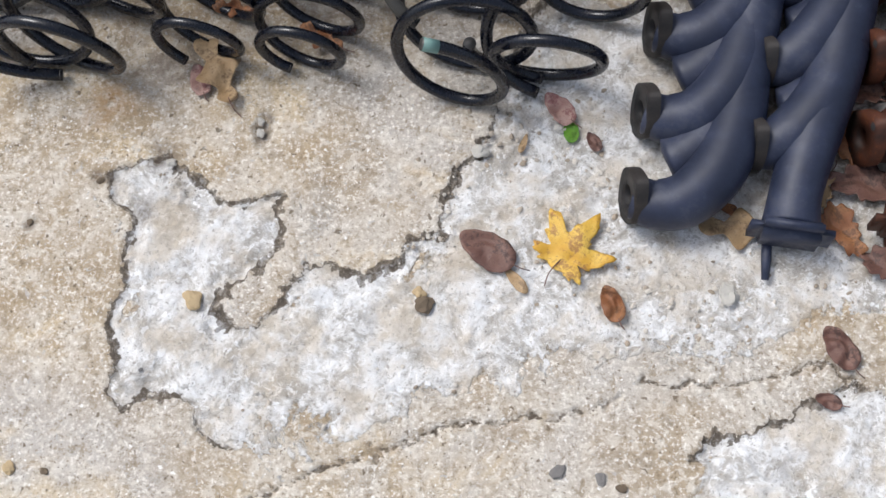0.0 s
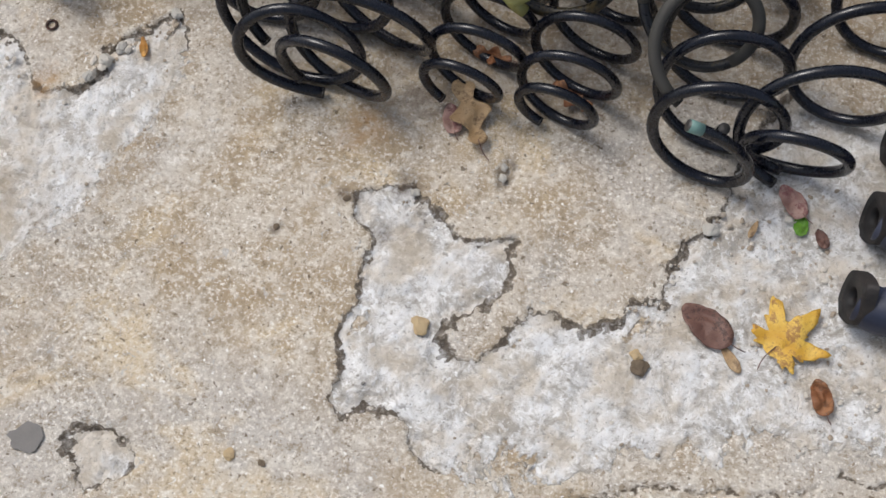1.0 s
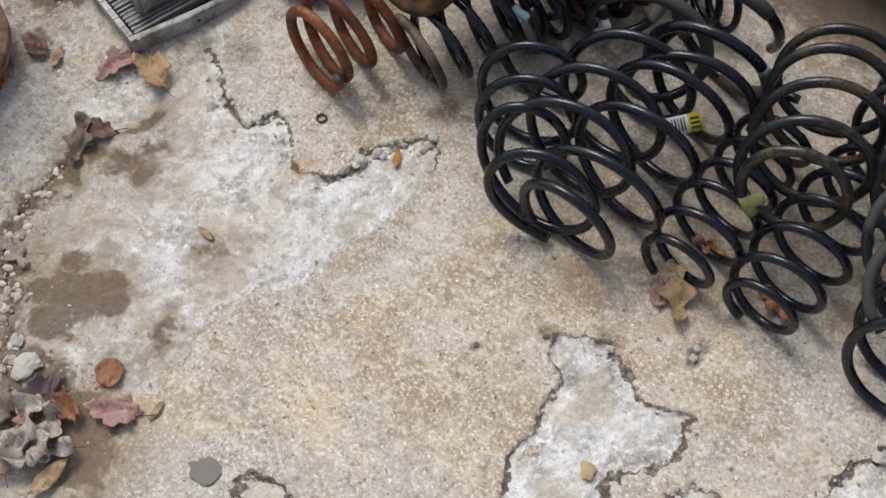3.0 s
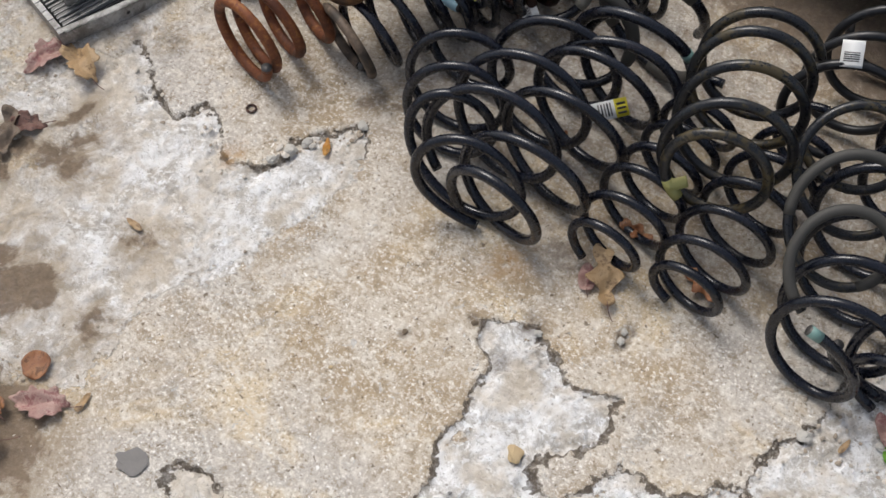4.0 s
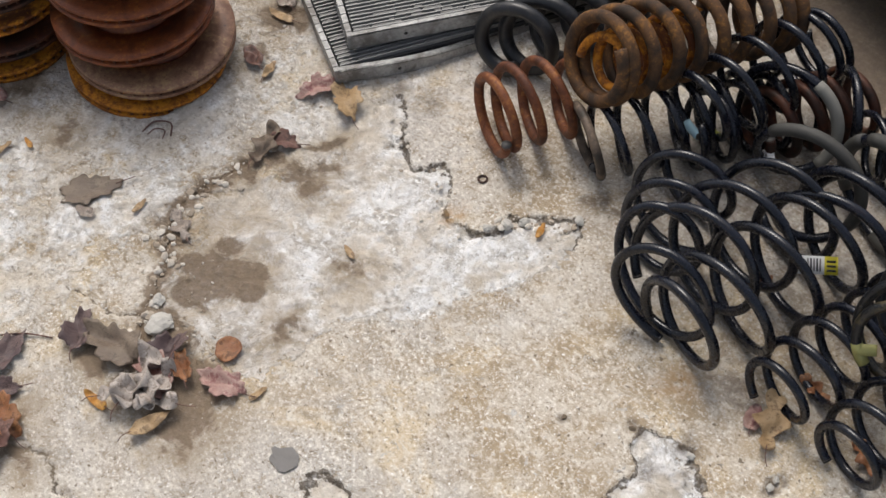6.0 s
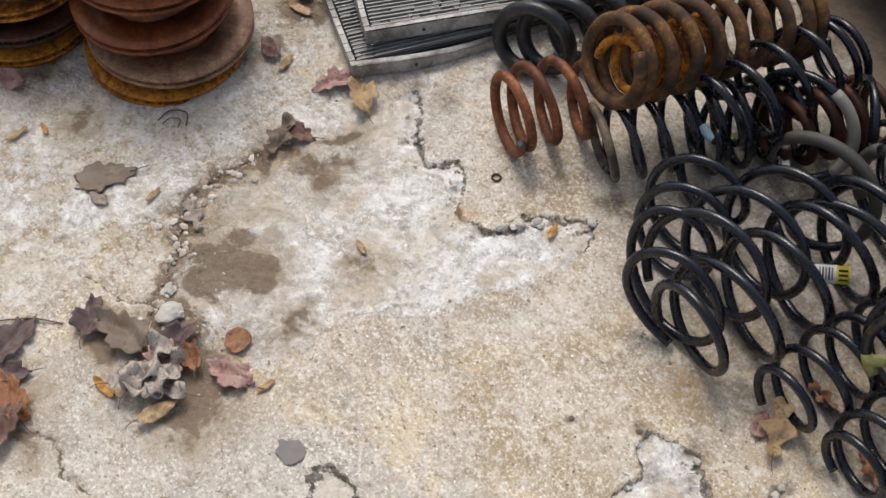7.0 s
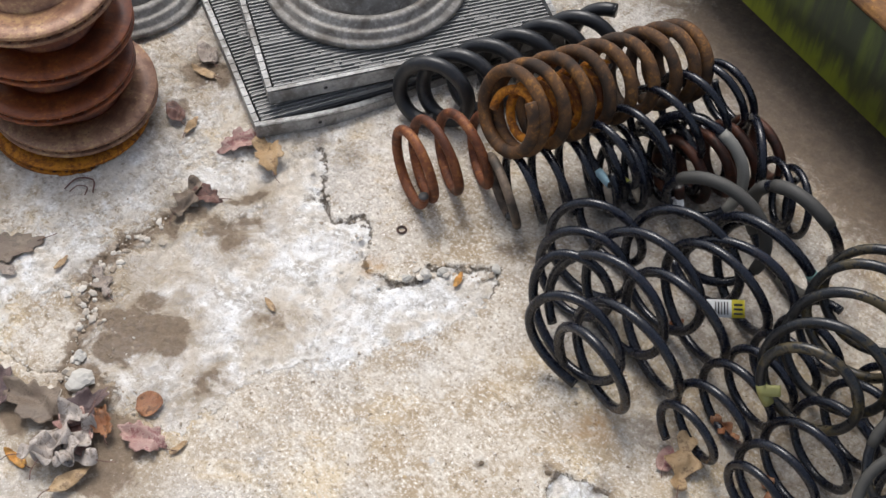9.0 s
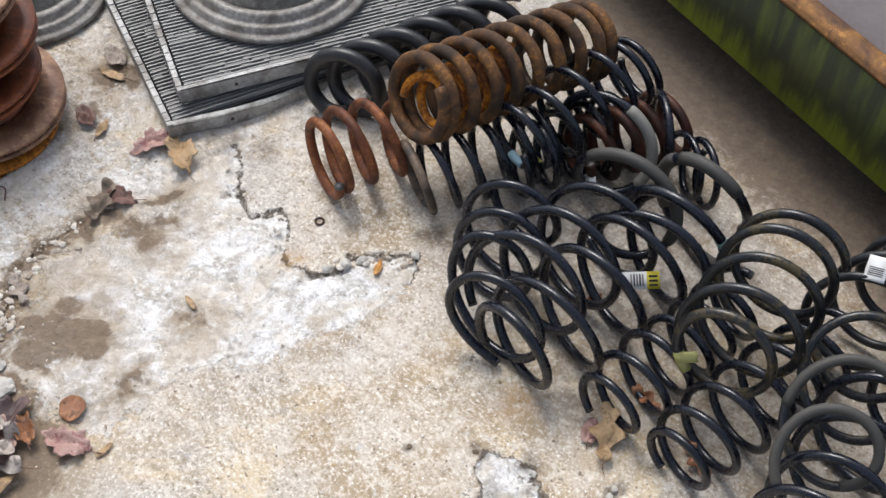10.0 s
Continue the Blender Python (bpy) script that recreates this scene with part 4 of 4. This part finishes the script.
    return tagged(root, "mossy green painted steel beam with rusted top edge", "steel beam")


green_beam()


# ---- exhaust manifolds ----
def bent(points, steps=10):
    """A smooth curve through a few points."""
    ps = [Vector(p) for p in points]
    ps = [ps[0] * 2 - ps[1]] + ps + [ps[-1] * 2 - ps[-2]]
    out = []
    for i in range(1, len(ps) - 2):
        for k in range(steps):
            t = k / steps
            a, b, c, d = ps[i - 1:i + 3]
            out.append(0.5 * ((2 * b) + (c - a) * t + (2 * a - 5 * b + 4 * c - d) * t * t + (3 * b - a - 3 * c + d) * t ** 3))
    return out + [ps[-2]]


def flange(root, m, w, h, mat, bore=0.017, thick=0.012):
    """A two-bolt port flange: rounded plate with a bore and bolt holes."""
    bm = bmesh.new()
    n = 40
    outer, inner = [], []
    for k in range(n):
        a = 2 * math.pi * k / n
        c, s = math.cos(a), math.sin(a)
        outer.append((w / 2 * c * (1 - 0.10 * abs(s)), h / 2 * s * (1 - 0.22 * abs(c))))
        inner.append((bore * c, bore * s))
    rings = []
    for prof, z in ((inner, -0.02), (inner, 0), (outer, 0), (outer, -thick)):
        rings.append([bm.verts.new((x, y, z)) for x, y in prof])
    for a, b in zip(rings, rings[1:]):
        for k in range(n):
            bm.faces.new((a[k], a[(k + 1) % n], b[(k + 1) % n], b[k]))
    bm.faces.new(rings[0])
    bm.faces.new(list(reversed(rings[-1])))
    f = part("port_flange", bm, mat, root)
    f.matrix_local = m
    for s in (-1, 1):
        hole = part("bolt_hole", lathe([(0.0055, 0.0006), (0.0003, 0.0008)], 12), HOLLOW_SHADE, f)
        hole.location = (0, s * h * 0.36, 0)
    return f


def manifold(m, mat, face_mat, label, ports, span, outlet):
    """A cast manifold: runners sweep from the port flanges (facing local -x) into one fat collector along local y."""
    root = empty("exhaust_manifold")
    for k in range(ports):
        y = k * span
        if outlet:
            run = bent([(-0.004, y, 0.040), (0.022, y + 0.004, 0.044), (0.050, y + 0.028, 0.050), (0.078, y + 0.080, 0.054), (0.094, y + 0.150, 0.054)])
        else:
            run = bent([(-0.004, y - 0.002, 0.040), (0.024, y - 0.008, 0.043), (0.060, y + 0.004, 0.048), (0.092, y + 0.048, 0.052), (0.108, y + 0.115, 0.050), (0.112, y + 0.19, 0.044)])
        n = len(run)
        part("runner", tube(run, [0.028 + 0.009 * math.sin(math.pi * min(1, i / (n - 1) * 0.8)) for i in range(n)], 20), mat, root)
        if k:
            web = bent([(0.030, y - 0.062, 0.026), (0.056, y - 0.045, 0.034), (0.084, y - 0.01, 0.040), (0.100, y + 0.05, 0.042)], 6)
            part("web", tube(web, [0.016, *[0.034] * (len(web) - 2), 0.030], 16), mat, root)
        flange(root, pose(-0.014, y - 0.002, 0.043, 0, -80, 16) @ pose(0, 0, 0, 0, 0, 90), 0.074, 0.100, face_mat, 0.015, 0.014)
    if not outlet:
        trunk = bent([(0.100, 0.085, 0.048), (0.108, 0.17, 0.050), (0.114, 0.28, 0.050), (0.116, 0.46, 0.050)])
        part("collector", tube(trunk, [0.030 + 0.006 * min(1, i / 10) for i in range(len(trunk))], 20), mat, root)
    else:
        trunk = bent([(0.053, -0.102, 0.042), (0.054, -0.06, 0.046), (0.066, 0.02, 0.050), (0.086, 0.12, 0.052), (0.098, 0.26, 0.052), (0.102, 0.44, 0.052)])
        part("collector", tube(trunk, [0.037 - 0.004 * math.sin(math.pi * min(1, i / 20)) for i in range(len(trunk))], 22), mat, root)
        plate = bmesh.new()
        box(plate, (0.002, -0.124, 0.004), (0.104, -0.100, 0.080), None, 0.016)
        part("outlet_flange", plate, mat, root)
        part("stud", tube([(0.030, -0.11, 0.014), (0.032, -0.138, 0.012), (0.034, -0.166, 0.009)], [0.0066, 0.0066, 0.0048], 10), mat, root)
    root.matrix_world = m
    return tagged(root, label, "exhaust manifold", "row of exhaust manifolds")


manifold(pose(0.258, 0.722, 0.0, 0, 0, -9), BLUEBLACK, FLANGE_FACE, "blue-black painted cast exhaust manifold on broken concrete", 4, 0.118, False)
manifold(pose(0.408, 0.792, 0.0, 0, 0, -9), BLUEBLACK, FLANGE_FACE, "blue-black cast exhaust manifold with outlet flange and stud", 4, 0.116, True)
manifold(pose(0.553, 0.800, 0.0, 0, 0, -6), RUST_DARK, RUST_DARK, "rust-brown cast exhaust manifold among leaves", 4, 0.114, True)


# ---- fallen leaves ----
def leaf(kind, x, y, turn, size, mat, label, curl=0.2, lift=0.002, tip=0.0, stem=0.5, seed=0):
    """kind: maple, oak, oval, round or dry. One blade with a stalk, curled and crinkled."""
    rnd = random.Random(seed * 31 + int(abs(x) * 1000) + int(abs(y) * 7000))
    n, rings = 90, 7
    bm = bmesh.new()
    jag = [rnd.uniform(0, 6.28) for _ in range(3)]

    def edge(a):
        if kind == "maple":
            lobes = [(math.pi / 2, 1.0), (math.pi / 2 - 1.0, 0.92), (math.pi / 2 + 1.0, 0.92), (math.pi / 2 - 2.05, 0.66), (math.pi / 2 + 2.05, 0.66)]
            r = 0.34
            for c, ln in lobes:
                d = (a - c + math.pi) % (2 * math.pi) - math.pi
                r = max(r, ln * max(0.0, 1 - abs(d) / 0.66) ** 0.60 + 0.07 * math.sin(11 * d + c) + 0.05 * math.sin(23 * d))
            return (r * math.cos(a), r * math.sin(a))
        if kind == "oak":
            px, py = 0.58 * math.cos(a), math.sin(a)
            w = 0.62 + 0.38 * math.cos(7.0 * py + 0.4) * (1 - 0.4 * abs(py))
            return (px * w, py)
        if kind == "dry":
            w = 0.64 + 0.09 * math.sin(3 * a + jag[0]) + 0.07 * math.sin(7 * a + jag[1]) + 0.06 * math.sin(13 * a + jag[2])
            return (w * 0.85 * math.cos(a), (w + 0.32 * abs(math.sin(a))) * math.sin(a))
        if kind == "round":
            return ((0.86 + 0.05 * math.sin(5 * a)) * math.cos(a), (0.96 + 0.04 * math.sin(4 * a)) * math.sin(a))
        w = (0.33 if mat in (L_TAN, L_ORANGE) else 0.56) * (1 - 0.22 * math.sin(a)) * (1 + 0.03 * math.sin(11 * a))
        return (w * math.cos(a), math.sin(a))

    outline = [edge(2 * math.pi * k / n) for k in range(n)]
    ph = [rnd.uniform(0, 6.28) for _ in range(4)]

    def place(px, py):
        d = math.hypot(px, py)
        z = curl * (px * px * 0.9 + 0.35 * py * py) + 0.075 * (0.5 + curl / 0.3) * (math.sin(5 * px + ph[0]) * math.cos(4 * py + ph[1]) + 0.5 * math.sin(9 * d + ph[2] + 6 * px))
        if kind == "dry":
            z = 0.35 * z + min(1.2, 0.2 + curl * 1.3) * (0.42 * abs(px + 0.12 * math.sin(4 * py + ph[1])) ** 0.8 + 0.07 * math.sin(3.2 * py + ph[0]) + 0.09 * math.sin(7 * px + 4 * py + ph[2]) * d)
        z += tip * max(0, py) ** 2 + 0.012 * math.sin(14 * px + ph[3]) + 0.02 * abs(px)
        return Vector((px, py, z)) * (size / 2)

    mid = bm.verts.new(place(0, 0))
    loops = []
    for j in range(1, rings + 1):
        f = j / rings
        loops.append([bm.verts.new(place(ox * f, oy * f)) for ox, oy in outline])
    for k in range(n):
        bm.faces.new((mid, loops[0][k], loops[0][(k + 1) % n]))
    for a, b in zip(loops, loops[1:]):
        for k in range(n):
            bm.faces.new((a[k], b[k], b[(k + 1) % n], a[(k + 1) % n]))
    low = min(v.co.z for v in bm.verts)
    for v in bm.verts:
        v.co.z -= low
    top = list(bm.faces)
    r = bmesh.ops.extrude_face_region(bm, geom=top)
    bmesh.ops.translate(bm, verts=[v for v in r["geom"] if isinstance(v, bmesh.types.BMVert)], vec=(0, 0, 0.0005))
    root = empty("leaf")
    part("blade", bm, mat, root)
    if stem:
        s = size / 2
        base = place(0, -1.0 if kind != "maple" else -0.2)
        base.z -= low
        pts = bent([base + Vector((0, s * 0.15, 0.001)), base + Vector((0.02 * s, -s * stem * 0.5, 0.001 + 0.05 * s)), base + Vector((0.12 * s, -s * stem, 0.0))], 5)
        for q in pts:
            q.z = max(q.z, 0.0008)
        part("stalk", tube(pts, 0.0008, 6), L_BROWN, root)
    root.matrix_world = pose(x, y, lift, 0, 0, turn)
    return tagged(root, label, "leaf", "fallen leaves")


leaf("maple", 0.165, 0.655, -42, 0.136, L_YELLOW, "bright yellow maple leaf lying on broken concrete", 0.10, tip=0.05)
leaf("oval", 0.066, 0.662, 58, 0.082, L_BROWN, "dark reddish-brown oval leaf lying flat", 0.14)
leaf("oval", 0.103, 0.622, 40, 0.045, L_TAN, "small tan leaf lying on concrete", 0.1, stem=0)
leaf("oval", 0.224, 0.590, 20, 0.050, L_RUSTY, "small russet curled leaf on concrete", 0.5)
leaf("oval", 0.175, 0.829, 5, 0.036, L_GREEN, "small fresh green leaf on concrete", 0.15, stem=0)
leaf("oval", 0.160, 0.858, 40, 0.055, L_PINK, "faded pinkish leaf near springs", 0.3)
leaf("oval", 0.112, 0.810, -20, 0.028, L_TAN, "tiny tan leaf on concrete", 0.2, stem=0)
leaf("oval", 0.205, 0.812, 30, 0.03, L_BROWN, "tiny brown leaf on concrete", 0.3, stem=0)
leaf("oval", 0.502, 0.536, 30, 0.062, L_BROWN, "dark brown curled leaf on concrete", 0.45)
leaf("oval", 0.484, 0.470, 70, 0.034, L_BROWN, "small brown leaf on concrete", 0.3)
leaf("oak", 0.385, 0.690, 85, 0.10, L_TAN, "tan leaf caught under iron manifold", 0.3)
leaf("oak", 0.355, 0.730, 60, 0.07, L_RUSTY, "russet leaf caught under iron manifold", 0.3)
for k, (dx, dy, a, s, mt) in enumerate([(0.0, 0.0, 30, 0.08, L_RUSTY), (0.03, 0.06, 80, 0.09, L_BROWN), (-0.03, 0.05, 140, 0.07, L_TAN), (0.02, 0.12, 10, 0.08, L_RUSTY),
                                          (-0.025, 0.14, 200, 0.08, L_BROWN), (0.03, 0.2, 50, 0.09, L_BROWN), (-0.01, 0.24, 100, 0.08, L_RUSTY), (0.05, -0.05, 60, 0.07, L_BROWN)]):
    leaf("dry", 0.515 + dx, 0.690 + dy, a, s, mt, "dry brown leaf beside rusty manifold", 0.35, 0.002 + 0.003 * (k % 3), seed=k)
leaf("oval", -0.810, 0.944, 20, 0.036, L_ORANGE, "small orange leaf on broken concrete", 0.2, stem=0)
leaf("oval", -1.018, 0.682, 75, 0.034, L_TAN, "small tan leaf on concrete", 0.15, stem=0)
leaf("round", -1.019, 0.412, 30, 0.050, L_RUSTY, "round russet-brown leaf lying flat", 0.1, stem=0)
leaf("dry", -0.975, 0.362, 110, 0.085, L_PINK, "pinkish dry leaf with curled edges", 0.5)
leaf("oval", -0.922, 0.392, -5, 0.035, L_TAN, "small tan leaf on concrete", 0.2, stem=0)
leaf("oval", -1.357, 0.492, 10, 0.036, L_TAN, "small tan leaf on concrete", 0.2, stem=0)
leaf("dry", -1.452, 0.452, 150, 0.112, L_FLAT, "grey-brown dry leaf lying flat on concrete", 0.0)
leaf("oval", -1.418, 0.418, 100, 0.04, L_GREYTAN, "small grey-tan leaf on concrete", 0.2, stem=0)
leaf("oak", -1.270, 0.515, 70, 0.07, L_GREYTAN, "brown leaf pressed in soil", 0.2)
leaf("oak", -1.300, 0.738, 20, 0.095, L_FLAT, "crumpled grey-brown leaf on soil", 0.7, seed=2)
leaf("dry", -1.285, 0.765, 120, 0.07, L_BROWN, "crumpled brown leaf on soil", 0.5, seed=3)
leaf("dry", -1.333, 0.900, 160, 0.085, L_PINK, "pinkish curled leaf by radiator corner", 0.5, seed=4)
leaf("dry", -1.268, 0.912, 60, 0.095, L_TAN, "tan curled leaf by radiator corner", 0.7, seed=5)
leaf("oval", -1.486, 0.868, 70, 0.062, L_BROWN, "dark brown curled leaf on concrete", 0.5)
leaf("oval", -1.438, 0.868, 20, 0.05, L_TAN, "tan leaf on concrete", 0.4)
leaf("oval", -1.565, 1.02, 70, 0.07, L_GREYTAN, "grey-tan leaf beside radiator", 0.3)
leaf("oval", -1.53, 0.98, 100, 0.06, L_TAN, "tan leaf beside radiator", 0.3)
leaf("oval", -1.644, 0.397, 0, 0.045, L_TAN, "tan leaf on concrete", 0.2)
leaf("oval", -1.62, 0.44, 80, 0.03, L_ORANGE, "small orange leaf on concrete", 0.2, stem=0)
leaf("oval", -1.77, 0.46, 100, 0.075, L_PINK, "reddish leaf beside rotor stack", 0.3)
for k, (x, y, a, s, kd, mt, cu) in enumerate([(-1.222, 0.262, 40, 0.085, "dry", L_DARK, 0.6), (-1.155, 0.285, 100, 0.12, "dry", L_FLAT, 0.35), (-1.070, 0.272, 20, 0.115, "oak", L_PALE, 1.0),
                                             (-1.040, 0.262, 115, 0.115, "oak", L_PALE, 0.9), (-1.060, 0.300, 70, 0.10, "dry", L_PINK, 0.6), (-1.0, 0.238, -12, 0.074, "oval", L_TAN, 0.2),
                                             (-1.099, 0.205, 95, 0.052, "oval", L_ORANGE, 0.3), (-1.085, 0.335, 0, 0.09, "dry", L_DARK, 0.6), (-1.04, 0.335, 60, 0.06, "dry", L_RUSTY, 0.6),
                                             (-1.275, 0.150, 20, 0.10, "dry", L_DARK, 0.4), (-1.18, 0.085, 80, 0.10, "dry", L_RUSTY, 0.5), (-1.145, 0.05, 30, 0.09, "dry", L_BROWN, 0.5),
                                             (-1.225, 0.11, 140, 0.07, "dry", L_DARK, 0.4), (-1.055, 0.245, -40, 0.10, "oak", L_PALE, 0.9), (-1.035, 0.285, 200, 0.09, "oak", L_PALE, 1.0)]):
    leaf(kd, x, y, a, s, mt, {L_PALE: "bleached grey curled oak leaf in a leaf pile", L_DARK: "dark purple-brown dry leaf in a leaf pile", L_TAN: "tan dry leaf in a leaf pile", L_ORANGE: "small orange leaf beside leaf pile"}.get(mt, "curled dry leaf in a leaf pile"), cu, 0.001 + 0.005 * (k % 3), seed=k + 10)
leaf("oak", -0.305, 0.915, 25, 0.11, L_TAN, "tan oak leaf caught in a spring end", 0.4, 0.004)
leaf("oval", -0.330, 0.905, 20, 0.05, L_PINK, "faded pinkish leaf under spring end", 0.2)
leaf("oak", -0.290, 1.01, 80, 0.06, L_RUSTY, "russet leaf inside a spring", 0.5, 0.006)
leaf("oak", -0.165, 0.965, 60, 0.07, L_RUSTY, "russet leaf inside a spring", 0.5, 0.006)
leaf("oak", -0.47, 1.13, 60, 0.05, L_RUSTY, "russet leaf under black springs", 0.4)


# ---- stones ----
BROWN_STONE = plain("brown_crumb", (0.20, 0.15, 0.10), 0.9, 0, 0.5)

def stone(x, y, size, mat, label, flat=0.6, z=0.0, seed=0):
    rnd = random.Random(seed + int(abs(x * 997)) + int(abs(y * 613)))
    bm = bmesh.new()
    bmesh.ops.create_icosphere(bm, subdivisions=3, radius=0.5)
    off = Vector((rnd.uniform(0, 50), rnd.uniform(0, 50), 3))
    for v in bm.verts:
        v.co *= 1 + 0.5 * noise.noise(v.co * 2.2 + off) + 0.22 * noise.noise(v.co * 6 + off)
        v.co = Vector((v.co.x * size, v.co.y * size * rnd.choice((0.8, 0.8)), (v.co.z * flat + 0.12) * size))
    ob = part("stone", bm, mat, None, "", smooth=False)
    ob.location, ob.rotation_euler = (x, y, z), (0, 0, rnd.uniform(0, 6))
    return tagged(ob, label, "stone", "loose stones")


stone(-0.315, 0.595, 0.026, TAN_STONE, "tan stone chip on spalled concrete", 0.35)
stone(-0.014, 0.590, 0.026, BROWN_STONE, "brown crumb of soil on spalled concrete", 0.4)
stone(-0.020, 0.605, 0.018, TAN_STONE, "tan stone chip on spalled concrete", 0.5)
stone(-0.809, 0.346, 0.046, GREY_STONE, "flat dark grey stone set in concrete", 0.06, -0.003)
stone(-0.360, 0.785, 0.014, PEBBLE, "white pebble in spalled concrete", 0.6)
stone(-0.242, 0.828, 0.013, PEBBLE, "white pebble in a small hole", 0.6, -0.003)
stone(-0.243, 0.846, 0.011, PEBBLE, "grey pebble in a small hole", 0.6, -0.003)
stone(0.055, 0.800, 0.022, PEBBLE, "pale broken stone at spall edge", 0.6)
stone(0.160, 0.832, 0.016, PEBBLE, "white pebble on broken concrete", 0.6)
stone(0.370, 0.604, 0.030, PEBBLE, "pale flat stone on broken concrete", 0.5)
stone(-1.176, 0.394, 0.024, PEBBLE, "round cream pebble on soil", 0.7)
stone(-1.135, 0.365, 0.046, PEBBLE, "pale grey stone lump in soil", 0.5)
stone(-0.862, 0.915, 0.024, PEBBLE, "white pebble at spall edge", 0.6)
stone(-0.845, 0.940, 0.020, PEBBLE, "white pebble at spall edge", 0.6)
stone(-0.775, 1.008, 0.018, PEBBLE, "white pebble at spall edge", 0.6)
stone(-0.882, 0.885, 0.016, PEBBLE, "white pebble at spall edge", 0.6)


for k, (x, y, sz, mt) in enumerate([(0.155, 0.380, 0.020, GREY_STONE), (0.207, 0.372, 0.014, GREY_STONE), (0.232, 0.362, 0.013, BROWN_STONE), (-0.485, 0.372, 0.011, BROWN_STONE), (-0.53, 0.375, 0.018, TAN_STONE),
                                      (-0.545, 0.700, 0.010, BROWN_STONE), (-0.455, 0.760, 0.010, BROWN_STONE), (-0.375, 0.502, 0.006, GREY_STONE), (-0.62, 0.60, 0.007, TAN_STONE)]):
    stone(x, y, sz, mt, "small stone crumb on concrete", 0.4, 0.0, k)


def twig(points, thick, label):
    ob = part("twig", tube(bent(points, 6), thick, 7), L_BROWN)
    return tagged(ob, label, "twig", "dry twigs")


twig([(-1.325, 0.150, 0.003), (-1.285, 0.195, 0.006), (-1.245, 0.225, 0.003)], 0.0013, "thin dry twig beside leaf pile")
twig([(-1.492, 0.602, 0.002), (-1.492, 0.632, 0.006), (-1.466, 0.650, 0.007), (-1.445, 0.632, 0.003)], 0.0016, "curled dark bark strip on concrete")
twig([(-1.480, 0.605, 0.002), (-1.478, 0.622, 0.005), (-1.462, 0.632, 0.005), (-1.452, 0.618, 0.002)], 0.0012, "curled dark bark strip on concrete")
washer = part("washer", lathe([(0.0058, 0.0005), (0.0095, 0.0005), (0.0098, 0.0012), (0.0095, 0.0020), (0.0058, 0.0020)], 24, closed=True), RUST_DARK)
washer.location = (-0.962, 0.959, 0.001)
tagged(washer, "small rusty steel washer on concrete", "washer")


def gravel():
    """Small stones and crumbs, lying loose in the broken patches and along the soil-filled crack."""
    rnd = random.Random(9)
    verts, faces = [], []
    base = bmesh.new()
    bmesh.ops.create_icosphere(base, subdivisions=1, radius=0.5)
    bv = [v.co.copy() for v in base.verts]
    bf = [[v.index for v in f.verts] for f in base.faces]
    base.free()

    def add(x, y, s):
        k = len(verts)
        ang, st = rnd.uniform(0, 6.28), (rnd.uniform(0.7, 1.3), rnd.uniform(0.6, 1.0), rnd.uniform(0.4, 0.8))
        for v in bv:
            j = 1 + rnd.uniform(-0.25, 0.25)
            q = Vector((v.x * st[0], v.y * st[1], v.z * st[2])) * s * j
            verts.append((x + q.x * math.cos(ang) - q.y * math.sin(ang), y + q.x * math.sin(ang) + q.y * math.cos(ang), q.z + s * 0.12 - 0.002))
        faces.extend([[i + k for i in f] for f in bf])

    def along(pts, count, spread, lo, hi):
        for _ in range(count):
            i = rnd.randrange(len(pts) - 1)
            f = rnd.random()
            (ax, ay), (bx, by) = pts[i], pts[i + 1]
            add(ax + (bx - ax) * f + rnd.gauss(0, spread), ay + (by - ay) * f + rnd.gauss(0, spread), lo + (hi - lo) * rnd.random() ** 3)

    along(CRACKS_AND_SHADE[2], 260, 0.014, 0.003, 0.020)
    along(SPALL_FRONT_NEAR_EDGE[3:20], 160, 0.03, 0.002, 0.009)
    along(SPALL_FRONT_BACK_EDGE[20:], 140, 0.035, 0.002, 0.012)
    along(SPALL_FAR[:18], 180, 0.035, 0.002, 0.010)
    along(SPALL_FAR[17:30], 160, 0.05, 0.002, 0.008)
    along([(-1.75, 0.45), (-1.45, 0.62), (-1.42, 0.85), (-1.55, 1.05)], 200, 0.06, 0.002, 0.009)
    along([(-1.80, 0.50), (-1.55, 0.45), (-1.40, 0.62), (-1.46, 0.80), (-1.38, 1.0)], 420, 0.09, 0.0015, 0.007)
    along([(-1.12, 0.40), (-1.02, 0.33), (-0.95, 0.30), (-1.0, 0.45)], 200, 0.035, 0.0015, 0.007)
    along([(-0.92, 0.88), (-0.84, 0.93), (-0.76, 1.02)], 60, 0.012, 0.004, 0.018)
    along([(0.02, 0.78), (0.12, 0.86), (0.22, 0.80), (0.24, 0.66)], 220, 0.04, 0.002, 0.011)
    along([(0.10, 0.66), (0.30, 0.60), (0.52, 0.60)], 200, 0.04, 0.002, 0.010)
    me = bpy.data.meshes.new("gravel")
    me.from_pydata(verts, [], faces)
    m = Nodes("gravel_stone")
    isl = m.n.new("ShaderNodeNewGeometry").outputs["Random Per Island"]
    col = m.mix(m.ramp(isl, 0.2, 0.7), (0.40, 0.33, 0.25), (0.74, 0.69, 0.61))
    col = m.mix(m.noise(300), col, m.mix(0.5, col, (0.3, 0.25, 0.2)))
    me.materials.append(m.done(col, 0.85, 0, m.bump(m.noise(400), 0.4, 0.001), 0.3))
    return tagged(new("gravel", me), "loose pale gravel and crumbs on broken concrete", "gravel", kind="stuff")


gravel()
